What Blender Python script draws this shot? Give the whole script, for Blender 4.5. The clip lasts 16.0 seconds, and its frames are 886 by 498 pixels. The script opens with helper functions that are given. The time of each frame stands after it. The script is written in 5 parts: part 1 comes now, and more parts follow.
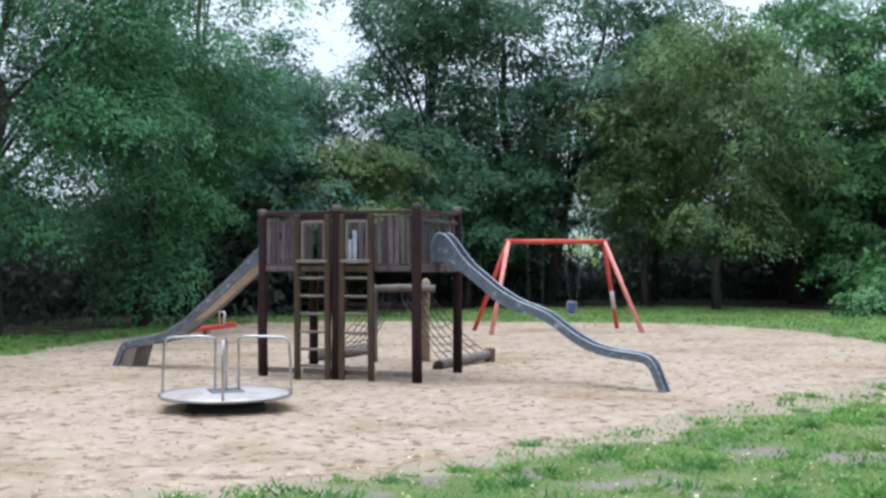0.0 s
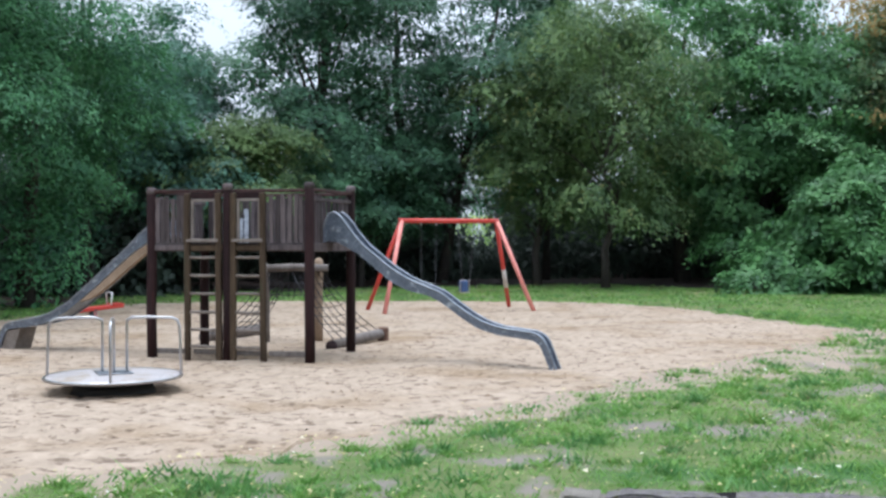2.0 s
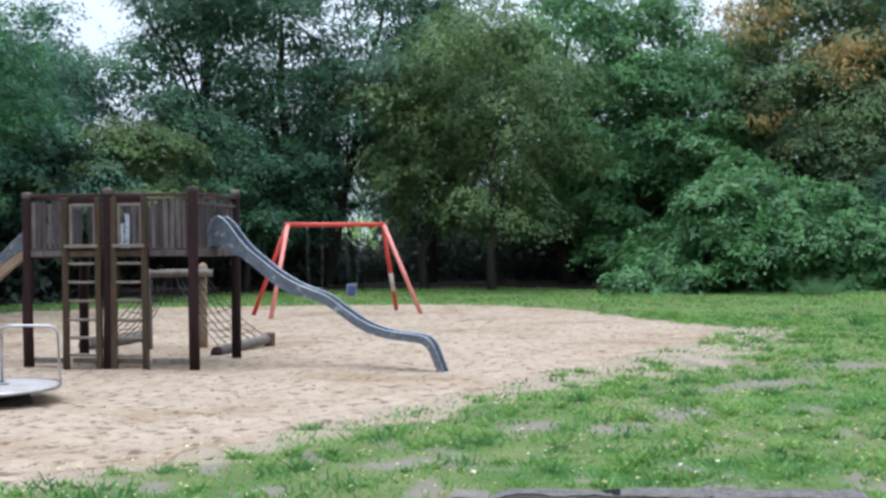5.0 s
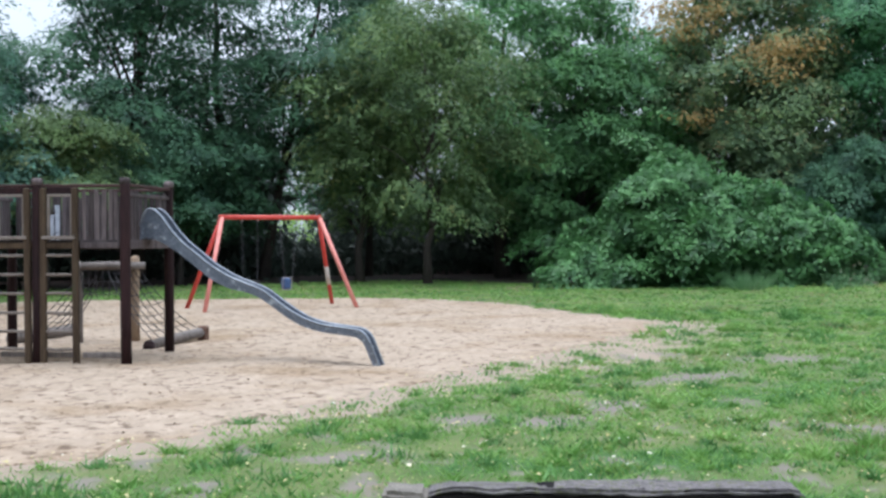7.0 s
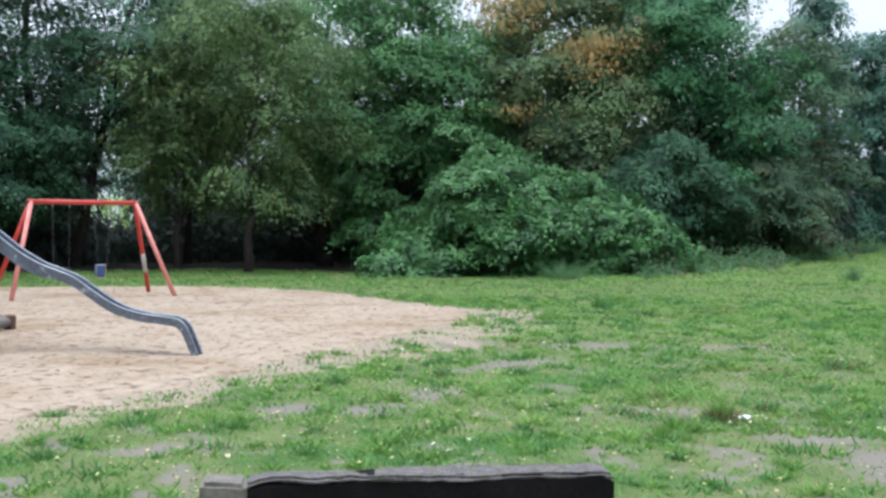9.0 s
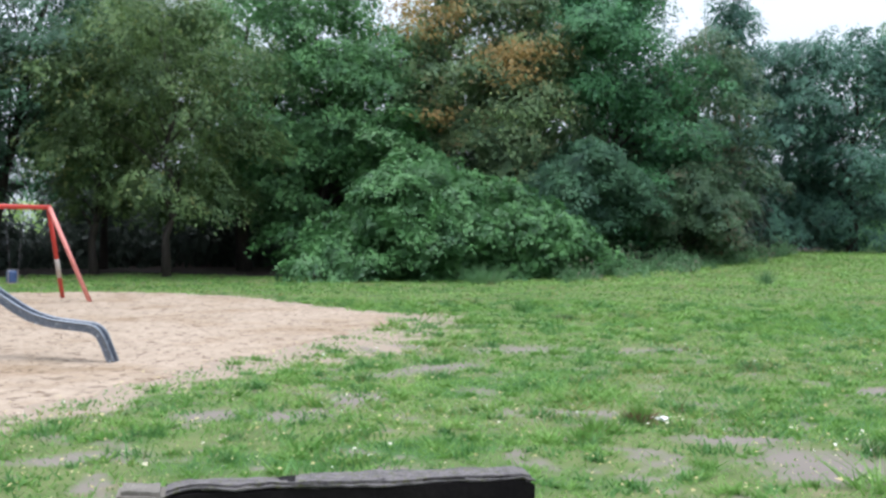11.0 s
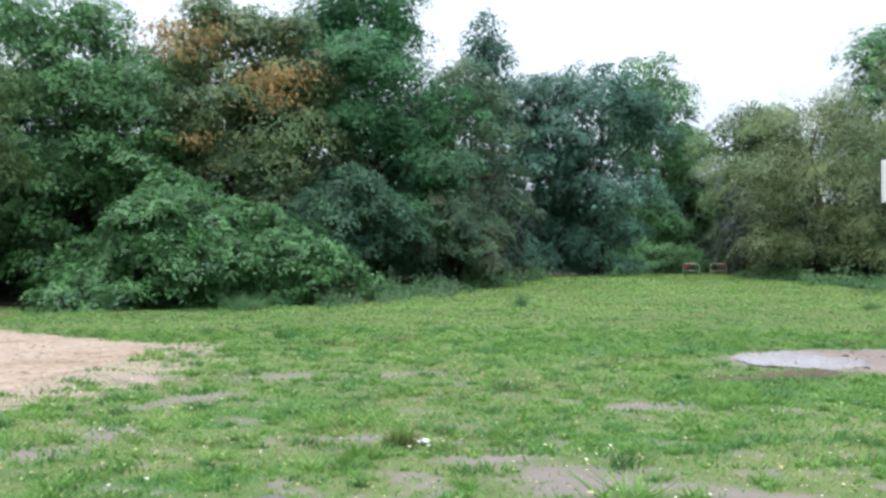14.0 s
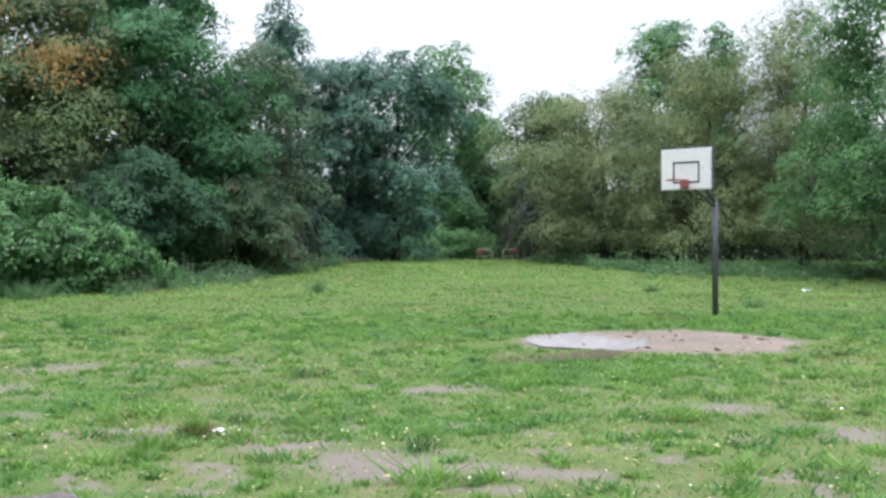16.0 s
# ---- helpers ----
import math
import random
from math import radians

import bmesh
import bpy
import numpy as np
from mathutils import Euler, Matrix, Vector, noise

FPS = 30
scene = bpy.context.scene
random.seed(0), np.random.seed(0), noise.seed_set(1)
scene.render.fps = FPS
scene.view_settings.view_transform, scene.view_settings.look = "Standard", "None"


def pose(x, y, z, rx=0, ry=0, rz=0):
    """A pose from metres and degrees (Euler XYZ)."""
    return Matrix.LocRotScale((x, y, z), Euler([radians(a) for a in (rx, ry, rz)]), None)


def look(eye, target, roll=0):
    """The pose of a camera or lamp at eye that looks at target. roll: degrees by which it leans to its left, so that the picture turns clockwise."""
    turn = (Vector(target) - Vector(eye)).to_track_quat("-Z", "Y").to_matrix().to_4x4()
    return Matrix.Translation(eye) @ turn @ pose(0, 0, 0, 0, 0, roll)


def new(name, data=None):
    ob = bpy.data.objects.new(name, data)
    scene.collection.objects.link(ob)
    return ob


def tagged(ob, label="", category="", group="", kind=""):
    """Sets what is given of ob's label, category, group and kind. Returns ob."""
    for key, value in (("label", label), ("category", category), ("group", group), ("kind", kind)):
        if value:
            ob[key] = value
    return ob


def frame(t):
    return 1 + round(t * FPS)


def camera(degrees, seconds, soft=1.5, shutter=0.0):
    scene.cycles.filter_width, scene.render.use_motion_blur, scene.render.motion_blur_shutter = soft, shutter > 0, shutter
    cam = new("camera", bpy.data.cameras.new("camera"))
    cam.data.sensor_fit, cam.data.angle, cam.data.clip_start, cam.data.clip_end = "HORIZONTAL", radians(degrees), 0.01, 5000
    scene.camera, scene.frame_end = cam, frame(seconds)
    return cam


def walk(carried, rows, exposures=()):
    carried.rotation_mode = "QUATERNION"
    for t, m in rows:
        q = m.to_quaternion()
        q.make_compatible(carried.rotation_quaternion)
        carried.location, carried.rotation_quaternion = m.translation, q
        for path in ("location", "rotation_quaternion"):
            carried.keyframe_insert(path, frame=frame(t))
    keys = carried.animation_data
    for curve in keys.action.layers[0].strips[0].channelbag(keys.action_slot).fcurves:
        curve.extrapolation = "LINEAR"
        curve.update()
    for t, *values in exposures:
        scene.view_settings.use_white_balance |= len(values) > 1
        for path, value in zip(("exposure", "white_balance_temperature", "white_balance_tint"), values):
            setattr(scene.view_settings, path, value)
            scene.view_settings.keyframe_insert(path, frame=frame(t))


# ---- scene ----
EYE = (0.0, 0.0, 1.6)
# seconds, heading east of north, pitch up, roll
PATH = [
    (0.0, 0.00, 0.72, -0.08),
    (0.5, 2.28, 0.06, 0.06),
    (1.0, 4.22, -0.30, 0.01),
    (1.5, 4.99, -0.18, 0.05),
    (2.0, 5.40, -0.34, -0.09),
    (2.5, 6.10, -0.34, -0.23),
    (3.0, 7.41, -0.21, -0.02),
    (3.5, 8.56, -0.05, -0.32),
    (4.0, 9.49, -0.14, -0.41),
    (6.5, 13.40, -0.29, -0.54),
    (7.0, 14.36, -0.54, -0.24),
    (7.5, 16.10, -0.53, 0.34),
    (8.0, 18.22, -0.80, 0.74),
    (8.5, 20.74, -0.66, 0.67),
    (9.0, 23.34, -1.11, 0.37),
    (11.5, 29.25, -0.27, 0.58),
    (12.0, 32.07, 0.49, 0.74),
    (12.5, 34.17, -0.11, 0.92),
    (13.0, 36.18, 0.38, 0.76),
    (13.5, 37.80, 0.87, -0.01),
    (14.0, 39.37, 0.48, -0.03),
    (14.5, 41.87, 0.17, -0.20),
    (15.0, 45.18, -0.53, -0.22),
    (15.5, 47.53, -0.31, -0.21),
    (16.0, 49.64, -0.25, -0.15),
]
cam = camera(42.8, 16.0, soft=2.8)


def aim(yaw, pitch, roll):
    y, p = radians(yaw), radians(pitch)
    way = Vector((math.sin(y) * math.cos(p), math.cos(y) * math.cos(p), math.sin(p)))
    return look(EYE, Vector(EYE) + way * 10, roll)


walk(cam, [(t, aim(a, b, c)) for t, a, b, c in PATH], exposures=[(0, 0.46, 6000, 9), (1, 0.52, 6000, 8), (2, 0.45, 6000, 10), (4, 0.45, 6000, 10), (7, 0.46, 6040, 10.5), (9, 0.49, 6120, 11), (12.5, 0.59, 6300, 13), (15, 0.61, 6420, 13.5), (16, 0.61, 6560, 14)])

# ---- world and sun: a white overcast sky ----
world = bpy.data.worlds.new("overcast_sky")
scene.world = world
world.use_nodes = True
wt = world.node_tree
wt.nodes.clear()
sky = wt.nodes.new("ShaderNodeTexSky")
sky.sky_type, sky.sun_disc = "NISHITA", False
sky.sun_elevation, sky.sun_rotation = radians(83), radians(307)
sky.air_density, sky.dust_density = 1.0, 4.0
clouds = wt.nodes.new("ShaderNodeMix")
clouds.data_type = "RGBA"
clouds.inputs[0].default_value = 0.86
clouds.inputs[7].default_value = (9.0, 9.9, 11.0, 1)
wbg, wout = wt.nodes.new("ShaderNodeBackground"), wt.nodes.new("ShaderNodeOutputWorld")
wbg.inputs[1].default_value = 0.125
wt.links.new(sky.outputs[0], clouds.inputs[6])
# an overcast sky is brightest overhead
wtc, wsep, wmap, wmul = (wt.nodes.new(k) for k in ("ShaderNodeTexCoord", "ShaderNodeSeparateXYZ", "ShaderNodeMapRange", "ShaderNodeMix"))
wmap.inputs["From Min"].default_value, wmap.inputs["From Max"].default_value = 0.0, 1.0
wmap.inputs["To Min"].default_value, wmap.inputs["To Max"].default_value = 0.50, 1.55
wmul.data_type, wmul.blend_type = "RGBA", "MULTIPLY"
wmul.inputs[0].default_value = 1.0
wt.links.new(wtc.outputs["Generated"], wsep.inputs[0])
wt.links.new(wsep.outputs[2], wmap.inputs[0])
wt.links.new(clouds.outputs[2], wmul.inputs[6])
wt.links.new(wmap.outputs[0], wmul.inputs[7])
wt.links.new(wmul.outputs[2], wbg.inputs[0])
wt.links.new(wbg.outputs[0], wout.inputs[0])
sun = new("sun", bpy.data.lights.new("sun", "SUN"))
sun.data.energy, sun.data.angle, sun.data.color = 1.4, radians(40), (1.0, 0.98, 0.95)
sun.matrix_world = look((-2, 1.5, 20), (0, 0, 0))


# ---- materials ----
def mat(name, dark, light, scale=6.0, rough=0.8, metal=0.0, bump=0.3, grain=60.0, stretch=(1, 1, 1), worn=None, wear=0.0, spec=0.5, fine=0.5, vary=0.0):
    """A surface of two colours mixed by coarse and fine noise, with relief, and patches of a third colour where it is worn."""
    m = bpy.data.materials.new(name)
    m.use_nodes = True
    nt = m.node_tree
    b = nt.nodes["Principled BSDF"]
    tc, mp, rnd = nt.nodes.new("ShaderNodeTexCoord"), nt.nodes.new("ShaderNodeMapping"), nt.nodes.new("ShaderNodeObjectInfo")
    add = nt.nodes.new("ShaderNodeVectorMath")
    add.operation = "MULTIPLY_ADD"
    comb = nt.nodes.new("ShaderNodeCombineXYZ")
    for k in range(3):
        nt.links.new(rnd.outputs["Random"], comb.inputs[k])
    nt.links.new(comb.outputs[0], add.inputs[0])
    add.inputs[1].default_value = (37, 23, 51)
    nt.links.new(tc.outputs["Object"], add.inputs[2])
    mp.inputs["Scale"].default_value = stretch
    nt.links.new(add.outputs[0], mp.inputs[0])
    tex = []
    for s, detail in ((scale, 4), (grain, 5)):
        n = nt.nodes.new("ShaderNodeTexNoise")
        n.inputs["Scale"].default_value, n.inputs["Detail"].default_value, n.inputs["Roughness"].default_value = s, detail, 0.62
        nt.links.new(mp.outputs[0], n.inputs["Vector"])
        tex.append(n)
    mixf = nt.nodes.new("ShaderNodeMix")
    mixf.inputs[0].default_value = fine
    nt.links.new(tex[0].outputs[0], mixf.inputs[2])
    nt.links.new(tex[1].outputs[0], mixf.inputs[3])
    ramp = nt.nodes.new("ShaderNodeValToRGB")
    ramp.color_ramp.elements[0].position, ramp.color_ramp.elements[1].position = 0.33, 0.68
    ramp.color_ramp.elements[0].color, ramp.color_ramp.elements[1].color = (*dark, 1), (*light, 1)
    nt.links.new(mixf.outputs[0], ramp.inputs[0])
    col = ramp.outputs[0]
    if worn:
        n = nt.nodes.new("ShaderNodeTexNoise")
        n.inputs["Scale"].default_value, n.inputs["Detail"].default_value, n.inputs["Roughness"].default_value = scale * 1.7, 6, 0.7
        nt.links.new(mp.outputs[0], n.inputs["Vector"])
        r2 = nt.nodes.new("ShaderNodeValToRGB")
        r2.color_ramp.elements[0].position, r2.color_ramp.elements[1].position = 0.62 - wear, 0.70 - wear
        nt.links.new(n.outputs[0], r2.inputs[0])
        mx = nt.nodes.new("ShaderNodeMix")
        mx.data_type = "RGBA"
        nt.links.new(r2.outputs[0], mx.inputs[0])
        nt.links.new(col, mx.inputs[6])
        mx.inputs[7].default_value = (*worn, 1)
        col = mx.outputs[2]
    if vary:
        hs, mr = nt.nodes.new("ShaderNodeHueSaturation"), nt.nodes.new("ShaderNodeMapRange")
        mr.inputs["To Min"].default_value, mr.inputs["To Max"].default_value = 1 - vary, 1 + vary
        nt.links.new(rnd.outputs["Random"], mr.inputs[0])
        nt.links.new(mr.outputs[0], hs.inputs["Value"])
        nt.links.new(col, hs.inputs["Color"])
        col = hs.outputs[0]
    nt.links.new(col, b.inputs["Base Color"])
    b.inputs["Roughness"].default_value, b.inputs["Metallic"].default_value = rough, metal
    b.inputs["Specular IOR Level"].default_value = spec
    bp = nt.nodes.new("ShaderNodeBump")
    bp.inputs["Strength"].default_value, bp.inputs["Distance"].default_value = bump, 0.02
    nt.links.new(mixf.outputs[0], bp.inputs["Height"])
    nt.links.new(bp.outputs[0], b.inputs["Normal"])
    return m


def leaf_mat(name, dark, light, odd=None, share=0.0, through_light=0.32, gloss=0.2, patch=1.1, even=0.84):
    """Leaves: each its own shade, drifting in broad patches, with a share of turned ones, and light passing through."""
    m = bpy.data.materials.new(name)
    m.use_nodes = True
    nt = m.node_tree
    b, out = nt.nodes["Principled BSDF"], nt.nodes["Material Output"]
    geo, tc, n = nt.nodes.new("ShaderNodeNewGeometry"), nt.nodes.new("ShaderNodeTexCoord"), nt.nodes.new("ShaderNodeTexNoise")
    n.inputs["Scale"].default_value, n.inputs["Detail"].default_value = patch, 3
    nt.links.new(tc.outputs["Object"], n.inputs["Vector"])
    f = nt.nodes.new("ShaderNodeMix")
    f.inputs[0].default_value = even
    nt.links.new(geo.outputs["Random Per Island"], f.inputs[2])
    nt.links.new(n.outputs[0], f.inputs[3])
    ramp = nt.nodes.new("ShaderNodeValToRGB")
    ramp.color_ramp.elements[0].position, ramp.color_ramp.elements[1].position = 0.30, 0.70
    ramp.color_ramp.elements[0].color, ramp.color_ramp.elements[1].color = (*dark, 1), (*light, 1)
    nt.links.new(f.outputs[0], ramp.inputs[0])
    col = ramp.outputs[0]
    if odd:
        n2 = nt.nodes.new("ShaderNodeTexNoise")
        n2.inputs["Scale"].default_value, n2.inputs["Detail"].default_value = 0.55, 2
        nt.links.new(tc.outputs["Object"], n2.inputs["Vector"])
        f2 = nt.nodes.new("ShaderNodeMix")
        f2.inputs[0].default_value = 0.3
        nt.links.new(n2.outputs[0], f2.inputs[2])
        nt.links.new(geo.outputs["Random Per Island"], f2.inputs[3])
        r2 = nt.nodes.new("ShaderNodeValToRGB")
        r2.color_ramp.elements[0].position, r2.color_ramp.elements[1].position = 0.66 - share, 0.74 - share
        nt.links.new(f2.outputs[0], r2.inputs[0])
        mx = nt.nodes.new("ShaderNodeMix")
        mx.data_type = "RGBA"
        nt.links.new(r2.outputs[0], mx.inputs[0])
        nt.links.new(col, mx.inputs[6])
        mx.inputs[7].default_value = (*odd, 1)
        col = mx.outputs[2]
    nt.links.new(col, b.inputs["Base Color"])
    b.inputs["Roughness"].default_value, b.inputs["Specular IOR Level"].default_value = 0.5, gloss
    tr, ms = nt.nodes.new("ShaderNodeBsdfTranslucent"), nt.nodes.new("ShaderNodeMixShader")
    nt.links.new(col, tr.inputs[0])
    ms.inputs[0].default_value = through_light
    nt.links.new(b.outputs[0], ms.inputs[1])
    nt.links.new(tr.outputs[0], ms.inputs[2])
    nt.links.new(ms.outputs[0], out.inputs[0])
    return m


M_POST = mat("dark_stained_timber", (0.012, 0.007, 0.008), (0.042, 0.020, 0.020), 5, 0.75, worn=(0.075, 0.022, 0.017), wear=0.02, vary=0.2, bump=0.6, grain=40, stretch=(1, 1, 0.12), spec=0.15)
M_SLAT = mat("weathered_slat", (0.032, 0.025, 0.026), (0.150, 0.122, 0.120), 6, 0.85, vary=0.45, bump=0.6, grain=50, stretch=(1, 1, 0.1), spec=0.2)
M_RAIL = mat("brown_ladder_timber", (0.026, 0.017, 0.011), (0.095, 0.066, 0.042), 6, 0.85, vary=0.3, worn=(0.050, 0.060, 0.035), wear=0.0, bump=0.6, grain=50, stretch=(1, 1, 0.1), spec=0.2)
M_REDWOOD = mat("reddish_brown_timber", (0.032, 0.018, 0.017), (0.105, 0.060, 0.055), 6, 0.85, vary=0.2, bump=0.5, grain=45, stretch=(0.15, 0.15, 1), spec=0.2)
M_PALE = mat("pale_grey_timber", (0.11, 0.088, 0.072), (0.27, 0.23, 0.20), 5, 0.85, bump=0.4, grain=45)
M_RUST = mat("reddish_end_block", (0.06, 0.030, 0.020), (0.17, 0.085, 0.055), 7, 0.9, bump=0.5, grain=40)
M_LOG = mat("peeled_log", (0.085, 0.070, 0.062), (0.23, 0.198, 0.18), 5, 0.9, bump=0.6, grain=35, stretch=(1, 1, 0.3))
M_TAN = mat("tan_board", (0.20, 0.135, 0.085), (0.40, 0.29, 0.20), 4, 0.8, bump=0.3, grain=40)
M_STEEL = mat("galvanised_steel", (0.085, 0.102, 0.135), (0.235, 0.268, 0.325), 5, 0.42, metal=0.6, bump=0.08, grain=25, worn=(0.42, 0.47, 0.52), wear=0.055)
M_MARK = mat("faded_paint_smear", (0.10, 0.115, 0.14), (0.40, 0.43, 0.47), 22, 0.6, metal=0.3, bump=0.05, grain=60, worn=(0.11, 0.13, 0.16), wear=0.12)
M_EDGE = mat("rubbed_steel_edge", (0.13, 0.145, 0.17), (0.32, 0.345, 0.38), 7, 0.36, metal=0.7, bump=0.06, grain=30)
M_CHROME = mat("tube_steel", (0.30, 0.295, 0.30), (0.56, 0.55, 0.56), 8, 0.30, metal=0.9, bump=0.05, grain=60)
M_DISC = mat("worn_disc_plate", (0.29, 0.26, 0.255), (0.52, 0.485, 0.48), 3, 0.55, metal=0.25, bump=0.15, grain=30, worn=(0.33, 0.265, 0.205), wear=0.10)
M_RED = mat("red_paint", (0.42, 0.030, 0.022), (0.60, 0.060, 0.040), 5, 0.42, bump=0.08, grain=40, worn=(0.32, 0.05, 0.04), wear=0.02)
M_PINK = mat("pinkish_red_paint", (0.56, 0.15, 0.125), (0.76, 0.31, 0.26), 5, 0.45, bump=0.08, grain=40)
M_BARE = mat("bare_primer", (0.42, 0.38, 0.34), (0.60, 0.55, 0.50), 8, 0.6, bump=0.1)
M_ROPE = mat("dark_rope", (0.022, 0.021, 0.024), (0.060, 0.058, 0.064), 30, 0.9, bump=0.5, grain=120)
M_RUBBER = mat("black_rubber", (0.012, 0.012, 0.013), (0.03, 0.03, 0.03), 10, 0.7, bump=0.1)
M_BLUE = mat("blue_plastic", (0.03, 0.06, 0.15), (0.05, 0.11, 0.25), 9, 0.45, bump=0.05)
M_WHITE = mat("white_paint", (0.66, 0.66, 0.66), (0.84, 0.84, 0.84), 3, 0.55, bump=0.05, grain=30, worn=(0.36, 0.40, 0.38), wear=-0.03)
M_FLAKE = mat("flaking_white_paint", (0.26, 0.28, 0.32), (0.62, 0.65, 0.70), 14, 0.7, bump=0.3, grain=50, worn=(0.05, 0.04, 0.04), wear=0.06)
M_BLACK = mat("black_line_paint", (0.015, 0.03, 0.03), (0.03, 0.05, 0.05), 9, 0.6, bump=0.05)
M_POLE = mat("dark_grey_pole", (0.035, 0.036, 0.044), (0.15, 0.15, 0.17), 16, 0.55, metal=0.3, bump=0.15, grain=40)
M_ORANGE = mat("rim_orange_paint", (0.20, 0.05, 0.04), (0.36, 0.10, 0.075), 9, 0.5, bump=0.05)
M_STONE = mat("lichened_concrete", (0.10, 0.088, 0.074), (0.25, 0.222, 0.190), 9, 0.95, bump=0.8, grain=60, worn=(0.10, 0.11, 0.06), wear=0.03)
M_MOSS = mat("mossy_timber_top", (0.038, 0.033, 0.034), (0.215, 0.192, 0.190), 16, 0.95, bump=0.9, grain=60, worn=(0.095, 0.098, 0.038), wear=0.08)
# near-black stands for the shade on the beam's front
M_BEAM = mat("shaded_black_timber", (0.006, 0.005, 0.006), (0.018, 0.015, 0.015), 6, 0.9, bump=0.6, grain=40, spec=0.1)
M_BARK = mat("bark", (0.026, 0.021, 0.020), (0.075, 0.060, 0.052), 5, 0.95, bump=0.9, grain=22, stretch=(1, 1, 0.3))
# brown flecks: damp sand, and shade of the dents put into the colour
M_SAND = mat("playground_sand", (0.266, 0.207, 0.153), (0.444, 0.352, 0.270), 3.6, 0.95, bump=0.7, grain=17, worn=(0.160, 0.116, 0.085), wear=0.085, spec=0.2)
M_MUD = mat("damp_earth", (0.060, 0.042, 0.032), (0.150, 0.108, 0.084), 3.0, 0.9, bump=0.5, grain=22, spec=0.12)
M_COURT = mat("wet_clay_patch", (0.15, 0.118, 0.100), (0.265, 0.215, 0.183), 0.9, 0.85, bump=0.12, grain=18, spec=0.25)

M_WATER = bpy.data.materials.new("puddle_water")
M_WATER.use_nodes = True
_b = M_WATER.node_tree.nodes["Principled BSDF"]
# milky water, paled further to stand in for reflected sky
_b.inputs["Base Color"].default_value = (0.30, 0.275, 0.285, 1)
_b.inputs["Roughness"].default_value, _b.inputs["IOR"].default_value = 0.22, 1.33

# leaves by kind of tree
L_DEEP = leaf_mat("leaf_deep_green", (0.031, 0.088, 0.060), (0.130, 0.345, 0.135))
L_BLUE = leaf_mat("leaf_blue_green", (0.040, 0.098, 0.086), (0.155, 0.320, 0.215))
L_DARK = leaf_mat("leaf_dark_green", (0.034, 0.080, 0.060), (0.122, 0.262, 0.135))
L_MID = leaf_mat("leaf_mid_green", (0.050, 0.125, 0.068), (0.190, 0.405, 0.148))
L_OLIVE = leaf_mat("leaf_olive", (0.050, 0.096, 0.050), (0.215, 0.325, 0.120), (0.27, 0.29, 0.11), 0.02, patch=0.7)
L_WILLOW = leaf_mat("leaf_willow", (0.069, 0.116, 0.057), (0.269, 0.345, 0.153), (0.34, 0.34, 0.13), 0.03)
L_TURN = leaf_mat("leaf_turning", (0.056, 0.112, 0.068), (0.235, 0.345, 0.150), (0.28, 0.21, 0.10), 0.03)
L_RUST = leaf_mat("leaf_rusty", (0.052, 0.104, 0.068), (0.165, 0.275, 0.140), (0.23, 0.17, 0.12), 0.04)
L_ORANGE = leaf_mat("leaf_orange", (0.20, 0.150, 0.058), (0.46, 0.300, 0.110))
L_BUSH = leaf_mat("leaf_glossy_bush", (0.030, 0.092, 0.042), (0.148, 0.350, 0.112), gloss=0.4, patch=1.6)
# lime leaves brightened to carry the open daylight beyond the trees
L_LIME = leaf_mat("leaf_daylit_lime", (0.25, 0.42, 0.10), (0.45, 0.62, 0.20))
# deep wood: the gloom under the canopy is put into this colour
L_WOODS = leaf_mat("leaf_shaded_woods", (0.036, 0.050, 0.044), (0.085, 0.115, 0.088))
L_GRASS = leaf_mat("grass_blade", (0.095, 0.238, 0.045), (0.245, 0.415, 0.110), (0.32, 0.33, 0.13), 0.02, 0.40, 0.2, 2.4, 0.85)
L_WEED = leaf_mat("weed_blade", (0.065, 0.155, 0.068), (0.185, 0.335, 0.150), (0.22, 0.20, 0.15), 0.04, 0.3, 0.2, 0.7)
L_TUFT = leaf_mat("tuft_blade", (0.050, 0.150, 0.040), (0.170, 0.350, 0.105), (0.20, 0.18, 0.09), 0.02, 0.40, 0.25, 3.0, 0.85)
L_DEAD = leaf_mat("dead_blade", (0.10, 0.06, 0.035), (0.22, 0.14, 0.08), None, 0, 0.3, 0.2, 2)

L_CLOVER = leaf_mat("clover_leaf", (0.060, 0.150, 0.040), (0.165, 0.285, 0.085), (0.22, 0.20, 0.09), 0.04, 0.3, 0.2, 0.9, 0.8)
L_LAWN = leaf_mat("lawn_blade", (0.102, 0.256, 0.053), (0.272, 0.446, 0.120), (0.33, 0.30, 0.13), 0.03, 0.35, 0.2, 0.30, 0.85)


# ---- building helpers ----
def part(name, bm, material, parent=None, label="", m=None, smooth=False):
    """Links a bmesh as one mesh object under a thing or a part."""
    me = bpy.data.meshes.new(name)
    bm.to_mesh(me)
    bm.free()
    me.materials.append(material)
    if smooth:
        me.polygons.foreach_set("use_smooth", [True] * len(me.polygons))
    ob = new(name, me)
    if parent is not None:
        ob.parent = parent
    if m is not None:
        ob.matrix_basis = m
    if label:
        ob["label"] = label
    return ob


def thing(name, m, label, category, group="", kind=""):
    return tagged(place_empty(name, m), label, category, group, kind)


def place_empty(name, m):
    ob = new(name)
    ob.empty_display_size = 0.2
    ob.matrix_basis = m
    return ob


